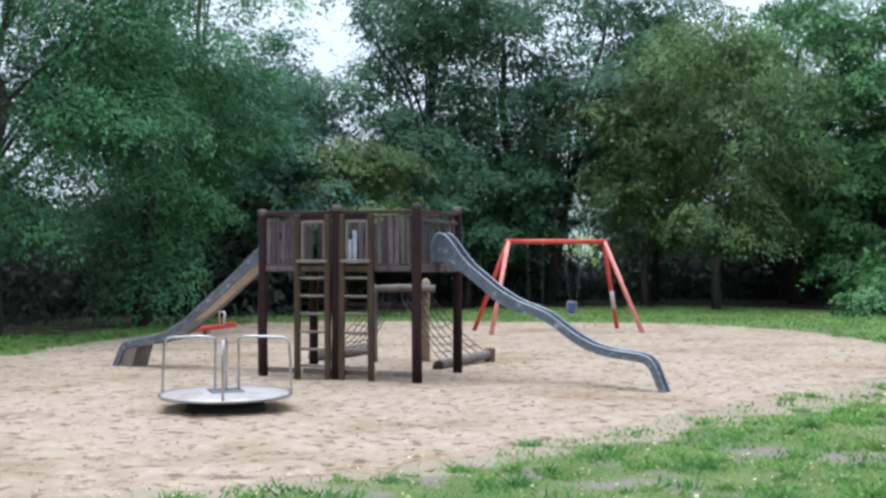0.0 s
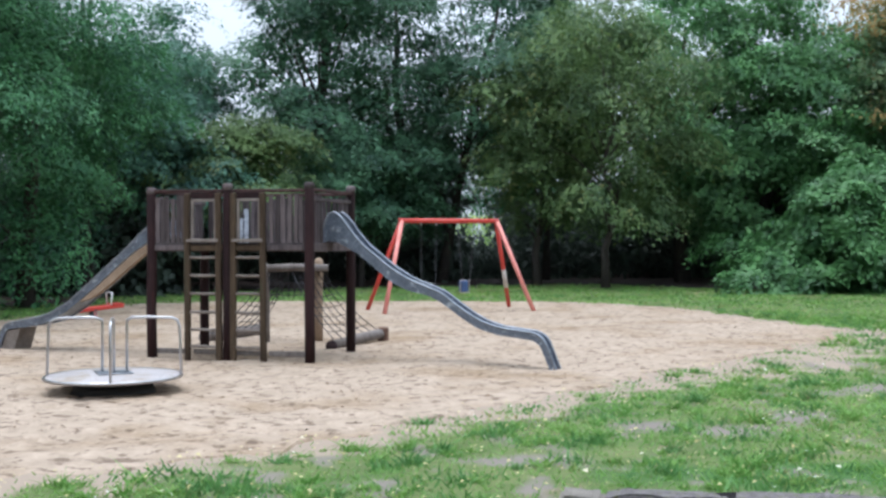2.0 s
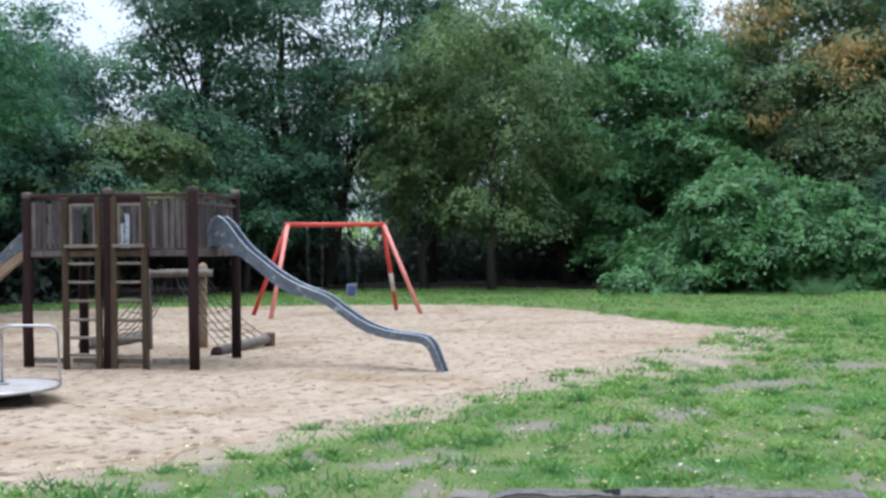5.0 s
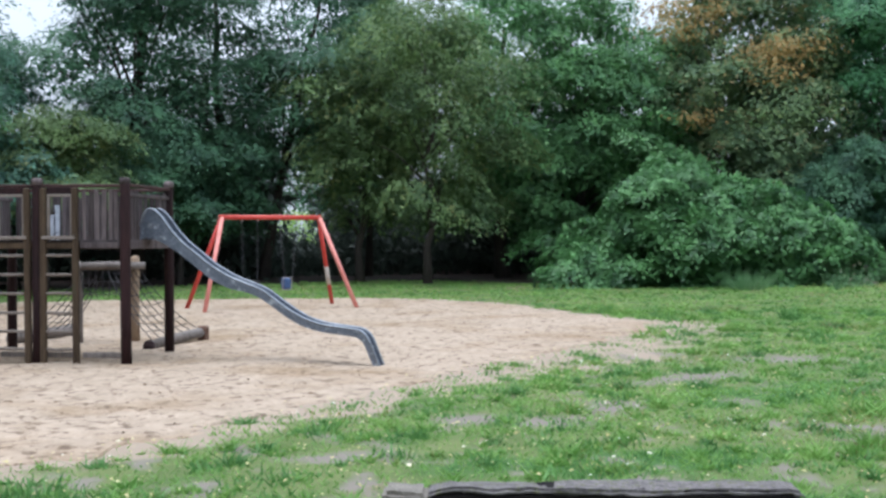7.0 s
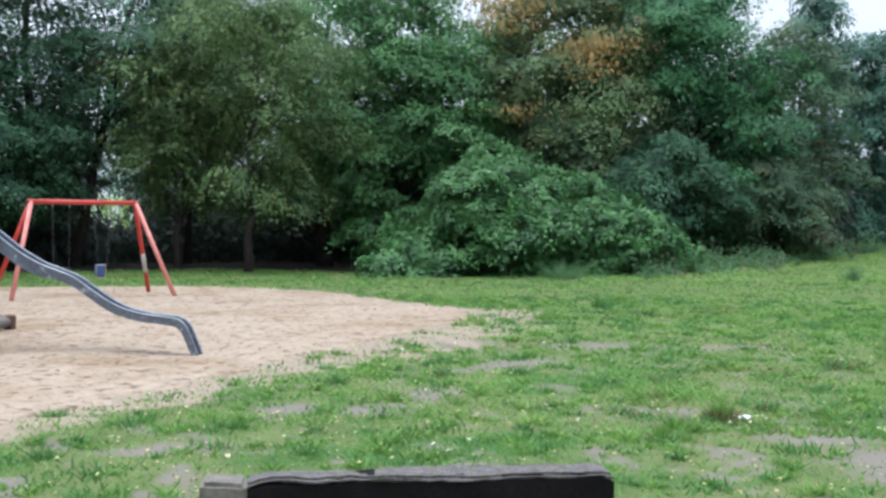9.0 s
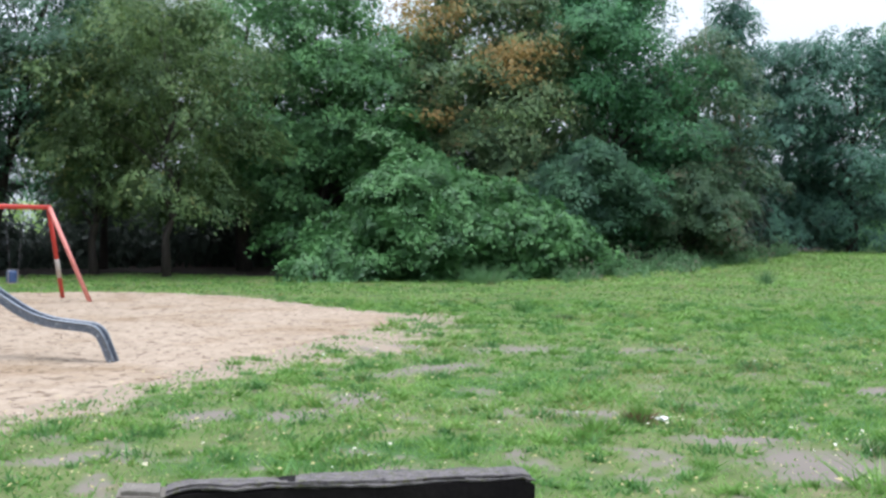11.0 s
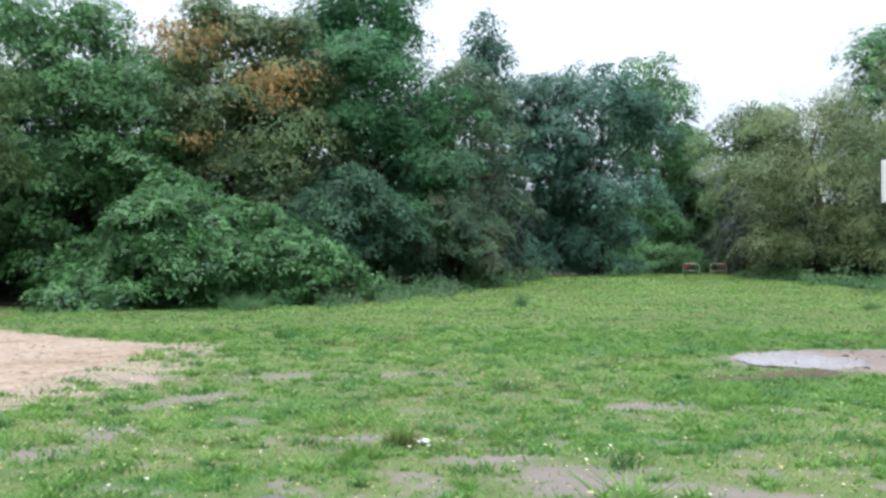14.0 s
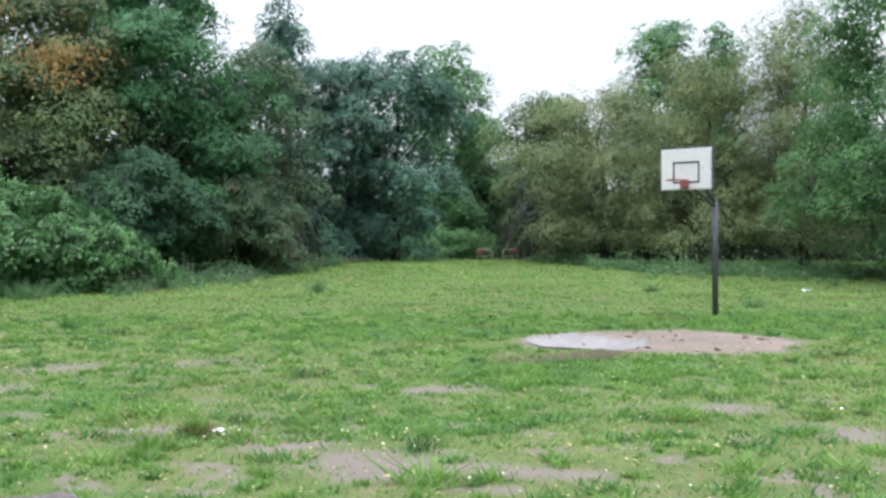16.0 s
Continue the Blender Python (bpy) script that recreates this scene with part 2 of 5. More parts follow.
def box(bm, size, m=Matrix(), bevel=0.01):
    r = bmesh.ops.create_cube(bm, size=1.0)
    bmesh.ops.scale(bm, vec=size, verts=r["verts"])
    if bevel:
        es = {e for v in r["verts"] for e in v.link_edges}
        r2 = bmesh.ops.bevel(bm, geom=list(es), offset=bevel, segments=1, affect="EDGES")
        vs = {v for f in r2["faces"] for v in f.verts} | {v for v in r["verts"] if v.is_valid}
        vs = {v for v in vs if v.is_valid}
    else:
        vs = set(r["verts"])
    bmesh.ops.transform(bm, matrix=m, verts=list(vs))
    return bm


def boxed(size, m=Matrix(), bevel=0.01):
    return box(bmesh.new(), size, m, bevel)


def tube(bm, pts, radii, sides=8, caps=True):
    """A tapered tube through the points."""
    pts = [Vector(p) for p in pts]
    if isinstance(radii, (int, float)):
        radii = [radii] * len(pts)
    rings, side = [], None
    for i, p in enumerate(pts):
        d = (pts[min(i + 1, len(pts) - 1)] - pts[max(i - 1, 0)]).normalized()
        if side is None:
            side = d.cross(Vector((0, 0, 1)) if abs(d.z) < 0.9 else Vector((1, 0, 0))).normalized()
        else:
            side = (side - d * side.dot(d)).normalized()
        up = d.cross(side)
        rings.append([bm.verts.new(p + (side * math.cos(a) + up * math.sin(a)) * radii[i]) for a in (2 * math.pi * k / sides for k in range(sides))])
    for a, b in zip(rings, rings[1:]):
        for k in range(sides):
            bm.faces.new((a[k], a[(k + 1) % sides], b[(k + 1) % sides], b[k]))
    if caps:
        bm.faces.new(rings[0][::-1])
        bm.faces.new(rings[-1])
    return bm


def tubed(pts, radii, sides=8):
    return tube(bmesh.new(), pts, radii, sides)


def rounded_post(h, r, sides=12, seed=0):
    """A round timber post with a domed, slightly checked top."""
    rng = random.Random(seed)
    zs = [0, h * 0.3, h * 0.6, h - r * 0.9, h - r * 0.35, h]
    rs = [r * 1.02, r, r * 0.98, r * 0.97, r * 0.80, r * 0.28]
    return tubed([(rng.uniform(-1, 1) * 0.006, rng.uniform(-1, 1) * 0.006, z) for z in zs], rs, sides)


def raw_mesh(name, verts, faces_per, material, parent=None, attr=None):
    """A mesh of many equal faces: verts (n, k, 3), each row one face."""
    n, k, _ = verts.shape
    me = bpy.data.meshes.new(name)
    me.vertices.add(n * k)
    me.vertices.foreach_set("co", verts.reshape(-1).astype(np.float32))
    me.loops.add(n * k)
    me.loops.foreach_set("vertex_index", np.arange(n * k, dtype=np.int32))
    me.polygons.add(n)
    me.polygons.foreach_set("loop_start", np.arange(0, n * k, k, dtype=np.int32))
    me.update(calc_edges=True)
    me.materials.append(material)
    ob = new(name, me)
    if parent is not None:
        ob.parent = parent
    return ob


def smooth01(a, b, v):
    t = np.clip((np.asarray(v, float) - a) / (b - a), 0, 1)
    return t * t * (3 - 2 * t)


def terrain(x, y):
    """The field lies level and rises gently towards the far gates in the north-east."""
    x, y = np.asarray(x, float), np.asarray(y, float)
    d, az = np.hypot(x, y), np.degrees(np.arctan2(x, y))
    east = smooth01(24, 44, az) * (1 - smooth01(100, 140, az))
    return 0.70 * smooth01(27, 58, d) * east


def rough(x, y, scale, seed=0.0):
    """Smooth noise from -1 to 1, as a sum of turned waves."""
    r = np.random.RandomState(int(seed * 10) + 5)
    v = 0.0
    for k in range(9):
        a, f, p = r.uniform(0, 6.28), r.uniform(0.6, 1.9) / scale, r.uniform(0, 6.28)
        v = v + np.sin((np.cos(a) * x + np.sin(a) * y) * f * 6.28 + p)
    return v / 5.0


# ---- ground ----
SAND = [(-11, 6.4), (-6, 7.0), (-2.65, 7.7), (-1.5, 8.0), (-0.62, 8.6), (0.31, 9.55), (1.1, 10.35), (2.35, 11.5), (2.95, 12.3), (4.35, 13.65),
        (6.6, 16.2), (8.5, 18.5), (9.2, 19.6), (8.85, 20.5), (8.5, 22.5), (8.4, 24.6), (8.2, 26.2), (7.2, 28.3), (5.4, 30.0), (1.0, 30.5),
        (-3.0, 30.9), (-5.1, 30.2), (-6.3, 26.0), (-7.3, 21.2), (-7.6, 18.5), (-10, 15), (-13, 11)]
SAND_C = (-0.5, 17.5)


def reach(poly, c, angles):
    """How far the outline lies from the point c in each direction."""
    out = np.full(len(angles), 1e9)
    p = np.array(poly) - c
    for a, b in zip(p, np.roll(p, -1, 0)):
        d = np.stack([np.cos(angles), np.sin(angles)], 1)
        e = b - a
        den = d[:, 0] * e[1] - d[:, 1] * e[0]
        den = np.where(abs(den) < 1e-9, 1e-9, den)
        s = (a[0] * e[1] - a[1] * e[0]) / den
        w = (a[0] * d[:, 1] - a[1] * d[:, 0]) / den
        ok = (s > 0) & (w >= -1e-6) & (w <= 1 + 1e-6)
        out = np.where(ok, np.minimum(out, s), out)
    return out


ANG = np.linspace(0, 2 * math.pi, 721)
SAND_R = reach(SAND, SAND_C, ANG)
SAND_R[-1] = SAND_R[0]


def sand_depth(x, y):
    """Metres inside the sand's outline (negative outside)."""
    dx, dy = x - SAND_C[0], y - SAND_C[1]
    a = np.mod(np.arctan2(dy, dx), 2 * math.pi)
    edge = np.interp(a, ANG, SAND_R) + 0.28 * rough(x, y, 1.7, 1) + 0.12 * rough(x, y, 0.5, 2)
    return edge - np.hypot(dx, dy)


def patch_depth(x, y, cx, cy, rx, ry, turn, seed):
    """1 in the middle of a ragged oval patch, 0 on its rim."""
    c, s = math.cos(radians(turn)), math.sin(radians(turn))
    u, v = ((x - cx) * c + (y - cy) * s) / rx, (-(x - cx) * s + (y - cy) * c) / ry
    return 1 - np.hypot(u, v) + 0.30 * rough(x, y, 1.1, seed) + 0.16 * rough(x, y, 0.35, seed + 1)


# worn bare patches in the grass: centre, half sizes, turn
BARE = [(6.05, 6.7, 0.50, 0.30, -35), (5.95, 5.65, 0.70, 0.60, -60), (6.35, 4.75, 0.70, 0.30, -65), (9.4, 8.05, 0.75, 0.42, -20), (8.1, 13.1, 0.95, 0.60, -10),
        (9.7, 12.3, 0.9, 0.35, -15), (10.15, 5.0, 0.35, 0.45, 0), (9.4, 3.45, 0.45, 0.35, 20), (5.7, 8.25, 0.55, 0.24, -50), (2.7, 9.6, 0.42, 0.30, 0),
        (3.35, 9.25, 0.45, 0.32, 10), (4.2, 9.95, 0.50, 0.36, 45), (5.9, 11.8, 1.0, 0.38, 23), (1.4, 8.2, 0.45, 0.28, 0), (6.4, 14.3, 1.0, 0.7, 40)]
# lush stretches
LUSH = [(6.3, 10.4, 1.5, 0.8, 20), (12.0, 8.0, 2.6, 1.6, -20), (3.2, 7.4, 1.2, 0.6, 0), (7.5, 6.6, 1.3, 0.8, -30), (16, 14, 4, 2, 0), (22, 10, 5, 3, 0)]


COURT_C, COURT_R = (16.4, 9.3), 2.2


def court_depth(x, y):
    """Metres inside the bare wet patch before the basketball hoop."""
    dx, dy = x - COURT_C[0], y - COURT_C[1]
    a = np.arctan2(dy, dx)
    edge = COURT_R * (1 + 0.05 * np.sin(3 * a + 1) + 0.04 * np.sin(5 * a) + 0.025 * np.sin(11 * a + 2) + 0.015 * np.sin(23 * a))
    return edge - np.hypot(dx, dy)


def spill(x, y):
    """How far the sand is trodden out over its rim, in metres."""
    near = 1 - smooth01(18.5, 20.5, y)
    return 0.30 + 0.40 * near + 1.6 * smooth01(3.0, 7.5, x) * near


def bareness(x, y):
    """How bare of grass the ground is, 0 to 1."""
    near_sand = smooth01(-1.1, 0.1, sand_depth(x, y) / spill(x, y) + 0.4 * rough(x, y, 0.7, 4))
    b = 0.9 * near_sand
    for k, (cx, cy, rx, ry, turn) in enumerate(BARE):
        b = np.maximum(b, 0.95 * smooth01(-0.45, 0.85, patch_depth(x, y, cx, cy, rx, ry, turn, 6 + k)))
    b = np.maximum(b, smooth01(-0.28, 0.1, court_depth(x, y)))
    d = np.hypot(x, y)
    spots = smooth01(0.15, 1.0, rough(x, y, 1.1, 30) + 0.7 * rough(x, y, 0.4, 31)) * (1 - smooth01(13, 24, d)) * smooth01(3.2, 4.4, d) * smooth01(-0.2, 0.1, y / (d + 0.01))
    return np.clip(np.maximum(b, (0.50 + 0.25 * (1 - smooth01(7, 12, d))) * spots), 0, 1)


def lushness(x, y):
    """How thick the grass stands, 0 to 1."""
    b = 0.5 * smooth01(0.0, 1.0, rough(x, y, 2.6, 33) + 0.5 * rough(x, y, 0.9, 34))
    for k, (cx, cy, rx, ry, turn) in enumerate(LUSH):
        b = np.maximum(b, smooth01(-0.3, 0.6, patch_depth(x, y, cx, cy, rx, ry, turn, 26 + k)))
    return b * (1 - bareness(x, y))


def sandiness(x, y):
    """Sand trodden out into the grass."""
    return smooth01(-1.15, -0.15, sand_depth(x, y) / spill(x, y) + 0.4 * rough(x, y, 0.7, 4))


def woods_floor(x, y):
    """Where the trees' dark litter takes over from the grass."""
    d, az = np.hypot(x, y), np.degrees(np.arctan2(x, y))
    line = np.interp(az, [-60, -22, -13.6, -8, 3, 12, 20, 28, 36, 44, 50, 54, 66, 72, 90], [22, 24.5, 31, 37, 40.5, 43, 40, 40, 47, 60, 76, 76, 58, 56, 50])
    return smooth01(-0.8, 0.8, d - line + 0.9 * rough(x, y, 3.0, 40))


def sheet(name, radii, angles, height, centre, material, attrs=(), rim=None):
    """A round sheet of rings; height gives z at x, y; rim scales each direction."""
    n, k = len(radii), len(angles)
    rr = np.asarray(radii)[:, None] * (np.ones(k) if rim is None else rim)[None, :]
    x, y = centre[0] + rr * np.cos(angles)[None, :], centre[1] + rr * np.sin(angles)[None, :]
    x, y = np.append(x.ravel(), centre[0]), np.append(y.ravel(), centre[1])
    z = height(x, y)
    i, j = np.meshgrid(np.arange(n - 1), np.arange(k), indexing="ij")
    j2 = (j + 1) % k
    quads = np.stack([i * k + j, (i + 1) * k + j, (i + 1) * k + j2, i * k + j2], -1).reshape(-1, 4)
    jj = np.arange(k)
    tris = np.stack([np.full(k, n * k), jj, (jj + 1) % k], -1)
    me = bpy.data.meshes.new(name)
    me.vertices.add(len(x))
    me.vertices.foreach_set("co", np.stack([x, y, z], 1).astype(np.float32).ravel())
    me.loops.add(quads.size + tris.size)
    me.loops.foreach_set("vertex_index", np.concatenate([quads.ravel(), tris.ravel()]).astype(np.int32))
    me.polygons.add(len(quads) + len(tris))
    me.polygons.foreach_set("loop_start", np.concatenate([np.arange(len(quads)) * 4, quads.size + np.arange(k) * 3]).astype(np.int32))
    me.polygons.foreach_set("use_smooth", np.ones(len(quads) + len(tris), dtype=bool))
    me.update(calc_edges=True)
    for a, f in attrs:
        at = me.attributes.new(a, "FLOAT", "POINT")
        at.data.foreach_set("value", np.asarray(f(x, y), dtype=np.float32))
    me.materials.append(material)
    return new(name, me)


M_GROUND = mat("turf", (0.070, 0.112, 0.036), (0.165, 0.188, 0.078), 1.1, 0.95, bump=0.6, grain=9, worn=(0.175, 0.160, 0.092), wear=0.05, spec=0.1, fine=0.45)
_nt = M_GROUND.node_tree
_pb = _nt.nodes["Principled BSDF"]
_src = _pb.inputs["Base Color"].links[0].from_socket
for _attr, _dark, _light, _s in (("lush", (0.045, 0.105, 0.030), (0.090, 0.170, 0.055), 6.0), ("bare", (0.080, 0.069, 0.060), (0.195, 0.170, 0.147), 7.0), ("sandy", (0.165, 0.130, 0.100), (0.300, 0.240, 0.185), 7.0), ("litter", (0.045, 0.034, 0.032), (0.125, 0.090, 0.075), 3.0)):
    _a, _n, _r, _m = (_nt.nodes.new(k) for k in ("ShaderNodeAttribute", "ShaderNodeTexNoise", "ShaderNodeValToRGB", "ShaderNodeMix"))
    _a.attribute_name = _attr
    _n.inputs["Scale"].default_value, _n.inputs["Detail"].default_value = _s, 6
    _r.color_ramp.elements[0].position, _r.color_ramp.elements[1].position = 0.35, 0.66
    _r.color_ramp.elements[0].color, _r.color_ramp.elements[1].color = (*_dark, 1), (*_light, 1)
    _m.data_type = "RGBA"
    _nt.links.new(_n.outputs[0], _r.inputs[0])
    # ragged edges
    _w, _x = _nt.nodes.new("ShaderNodeMath"), _nt.nodes.new("ShaderNodeMapRange")
    _w.operation = "MULTIPLY_ADD"
    _w.inputs[1].default_value = 1.5
    _n2 = _nt.nodes.new("ShaderNodeTexNoise")
    _n2.inputs["Scale"].default_value, _n2.inputs["Detail"].default_value, _n2.inputs["Roughness"].default_value = 4.5, 6, 0.7
    _nt.links.new(_n2.outputs[0], _w.inputs[0])
    _nt.links.new(_a.outputs["Fac"], _w.inputs[2])
    _x.inputs["From Min"].default_value, _x.inputs["From Max"].default_value = 0.92, 1.62
    _nt.links.new(_w.outputs[0], _x.inputs[0])
    _nt.links.new(_x.outputs[0], _m.inputs[0])
    _nt.links.new(_src, _m.inputs[6])
    _nt.links.new(_r.outputs[0], _m.inputs[7])
    _src = _m.outputs[2]
_nt.links.new(_src, _pb.inputs["Base Color"])

_rad = np.concatenate([np.geomspace(0.4, 4, 9)[:-1], np.arange(4, 14, 0.13), np.arange(14, 32, 0.32), np.arange(32, 72, 1.0), np.geomspace(72, 2500, 14)])
_ang = np.concatenate([np.radians(90 - np.arange(80, -32, -0.22)), np.radians(np.arange(124, 368, 4.0))])
_ang = np.sort(_ang)


def ground_z(x, y):
    d = np.hypot(x, y)
    return terrain(x, y) + 0.018 * rough(x, y, 1.4, 50) * (1 - smooth01(30, 60, d)) - 0.17 * smooth01(0.06, 0.7, sand_depth(x, y))


ground = tagged(sheet("ground", _rad, _ang, ground_z, (0, 0), M_GROUND, (("lush", lushness), ("bare", bareness), ("sandy", sandiness), ("litter", woods_floor))), "patchy green lawn with worn earthy spots", "ground", kind="structure")


def sand_z(x, y):
    inside = smooth01(0, 0.8, sand_depth(x, y))
    dents = np.maximum(0, rough(x, y, 0.55, 61) + 0.8 * rough(x, y, 0.21, 63) - 0.30) ** 1.2 * (0.25 + 0.75 * smooth01(-0.6, 0.8, rough(x, y, 3.1, 64)))
    return 0.012 - 0.06 * (1 - smooth01(-0.03, 0.07, sand_depth(x, y))) + inside * (0.018 * rough(x, y, 1.6, 60) - 0.055 * dents + 0.008 * rough(x, y, 0.18, 62) - 0.045 * smooth01(20, 26, y) - 0.07 * np.exp(-((x - 2.9) ** 2 + (y - 14.5) ** 2) / 0.5))


# broad damper stretches in the sand
_nt = M_SAND.node_tree
_pb = _nt.nodes["Principled BSDF"]
_src = _pb.inputs["Base Color"].links[0].from_socket
_n, _r, _m, _c = (_nt.nodes.new(k) for k in ("ShaderNodeTexNoise", "ShaderNodeValToRGB", "ShaderNodeMix", "ShaderNodeTexCoord"))
_n.inputs["Scale"].default_value, _n.inputs["Detail"].default_value, _n.inputs["Roughness"].default_value = 0.42, 7, 0.62
_r.color_ramp.elements[0].position, _r.color_ramp.elements[1].position = 0.48, 0.66
_r.color_ramp.elements[0].color, _r.color_ramp.elements[1].color = (1, 1, 1, 1), (0.72, 0.65, 0.55, 1)
_m.data_type, _m.blend_type = "RGBA", "MULTIPLY"
_m.inputs[0].default_value = 1.0
_nt.links.new(_c.outputs["Object"], _n.inputs["Vector"])
_nt.links.new(_n.outputs[0], _r.inputs[0])
_nt.links.new(_src, _m.inputs[6])
_nt.links.new(_r.outputs[0], _m.inputs[7])
_nt.links.new(_m.outputs[2], _pb.inputs["Base Color"])

_a = np.linspace(0, 2 * math.pi, 541)[:-1]
_rim = np.interp(_a, ANG, SAND_R)
for _k in range(14):
    _rim = _rim + 0.6 * sand_depth(SAND_C[0] + _rim * np.cos(_a), SAND_C[1] + _rim * np.sin(_a))
sand = tagged(sheet("sand", 1 - np.linspace(0.98, 0, 110) ** 1.15, _a, sand_z, SAND_C, M_SAND, rim=_rim), "pale tan play sand, trampled with many footprints", "sand", kind="structure")


# ---- leaves ----
def leaf_quads(rng, pos, out, size, slim=0.55, droop=0.35, wild=0.25, flat=False):
    """Folded pointed leaves at pos, facing roughly out and up."""
    n = len(pos)
    nrm = out * 1.1 + rng.normal(0, wild, (n, 3)) + [0, 0, 0.45]
    nrm /= np.linalg.norm(nrm, axis=1, keepdims=True) + 1e-9
    along = rng.normal(0, 1, (n, 3)) + out * 0.5 - [0, 0, droop]
    along -= nrm * (along * nrm).sum(1, keepdims=True)
    along /= np.linalg.norm(along, axis=1, keepdims=True) + 1e-9
    side = np.cross(nrm, along)
    s = np.asarray(size).reshape(-1, 1) * rng.uniform(0.6, 1.35, (n, 1))
    tip = pos + along * s - np.array([0, 0, 1]) * s * 0.15
    mid = pos + along * s * 0.45
    w = side * s * slim * 0.5
    if flat:
        return np.stack([pos - w, pos + w, tip], 1)
    return np.stack([pos, mid + w + nrm * s * 0.1, tip, mid - w + nrm * s * 0.1], 1)


PROFILE = {
    "oval": lambda t: np.sqrt(np.clip(1 - (2 * t - 0.9) ** 2 / 1.21, 0, 1)),
    "dome": lambda t: np.sqrt(np.clip(1 - t ** 2, 0, 1)),
    "cone": lambda t: (1 - t) ** 0.7 * 0.95 + 0.05,
    "hang": lambda t: np.clip(1 - np.clip((t - 0.42) / 0.62, 0, 1) ** 2.2, 0, 1) ** 0.6 * (0.30 + 0.70 * np.minimum(1, t * 2.5)),
    "tall": lambda t: np.clip(1 - np.clip((t - 0.5) / 0.54, 0, 1) ** 2.2, 0, 1) ** 0.6 * (0.72 + 0.28 * np.minimum(1, t * 4)),
}


def crown_points(rng, h, r, base, shape, clumps, leaves, spread, layered, hollow):
    """Boughs fill the crown, sprays cover the upper side of each bough, and leaves lie fanned out in each spray."""
    prof = PROFILE[shape]
    t = rng.uniform(0, 1, clumps * 4)
    t = t[rng.uniform(0, 1, len(t)) < prof(t) + 0.06][:clumps]
    k = len(t)
    a = rng.uniform(0, 2 * math.pi, k)
    wob = 1 + 0.28 * np.sin(a * 2 + t * 5 + rng.uniform(0, 6)) + 0.18 * np.sin(a * 3 - t * 9 + rng.uniform(0, 6))
    f = hollow + (1 - hollow) * rng.uniform(0, 1, k) ** 0.6
    rad = r * prof(t) * wob * f * np.where(rng.uniform(0, 1, k) < 0.12, 1.18, 1.0)
    c = np.stack([rad * np.cos(a), rad * np.sin(a), base + (h - base) * t], 1)
    out = np.stack([np.cos(a) * (0.35 + 0.65 * f), np.sin(a) * (0.35 + 0.65 * f), 0.25 + t * 0.7], 1)
    out /= np.linalg.norm(out, axis=1, keepdims=True)
    size = spread * 1.15 * rng.uniform(0.40, 1.45, k)
    sprays = max(40, leaves // 17)
    idx = rng.choice(k, sprays, p=size ** 1.9 / (size ** 1.9).sum())
    q = rng.normal(0, 1, (sprays, 3))
    q[:, 2] = np.abs(q[:, 2]) - 0.15
    q += out[idx] * 0.45
    q /= np.linalg.norm(q, axis=1, keepdims=True) + 1e-9
    dirs = q.copy()
    q *= rng.uniform(0.25, 1, (sprays, 1)) ** 0.4 * rng.uniform(0.75, 1.25, (sprays, 1))
    q[:, 2] *= layered * 0.9
    sp = c[idx] + q * size[idx][:, None]
    sp[:, 2] -= 0.30 * (q[:, 0] ** 2 + q[:, 1] ** 2) * size[idx]
    so = out[idx] * 0.30 + dirs * 0.75 + rng.normal(0, 0.28, (sprays, 3)) + [0, 0, 0.25]
    so /= np.linalg.norm(so, axis=1, keepdims=True) + 1e-9
    width = spread * rng.uniform(0.10, 0.26, sprays)
    i = rng.choice(sprays, leaves, p=width ** 1.5 / (width ** 1.5).sum())
    g = rng.normal(0, 1, (leaves, 3))
    g -= so[i] * (g * so[i]).sum(1, keepdims=True) * 0.8
    p = sp[i] + g * width[i][:, None]
    p[:, 2] -= 0.5 * (g[:, 0] ** 2 + g[:, 1] ** 2) * width[i] * 0.45
    p[:, 2] = np.maximum(p[:, 2], 0.08)
    return c, p, so[i]


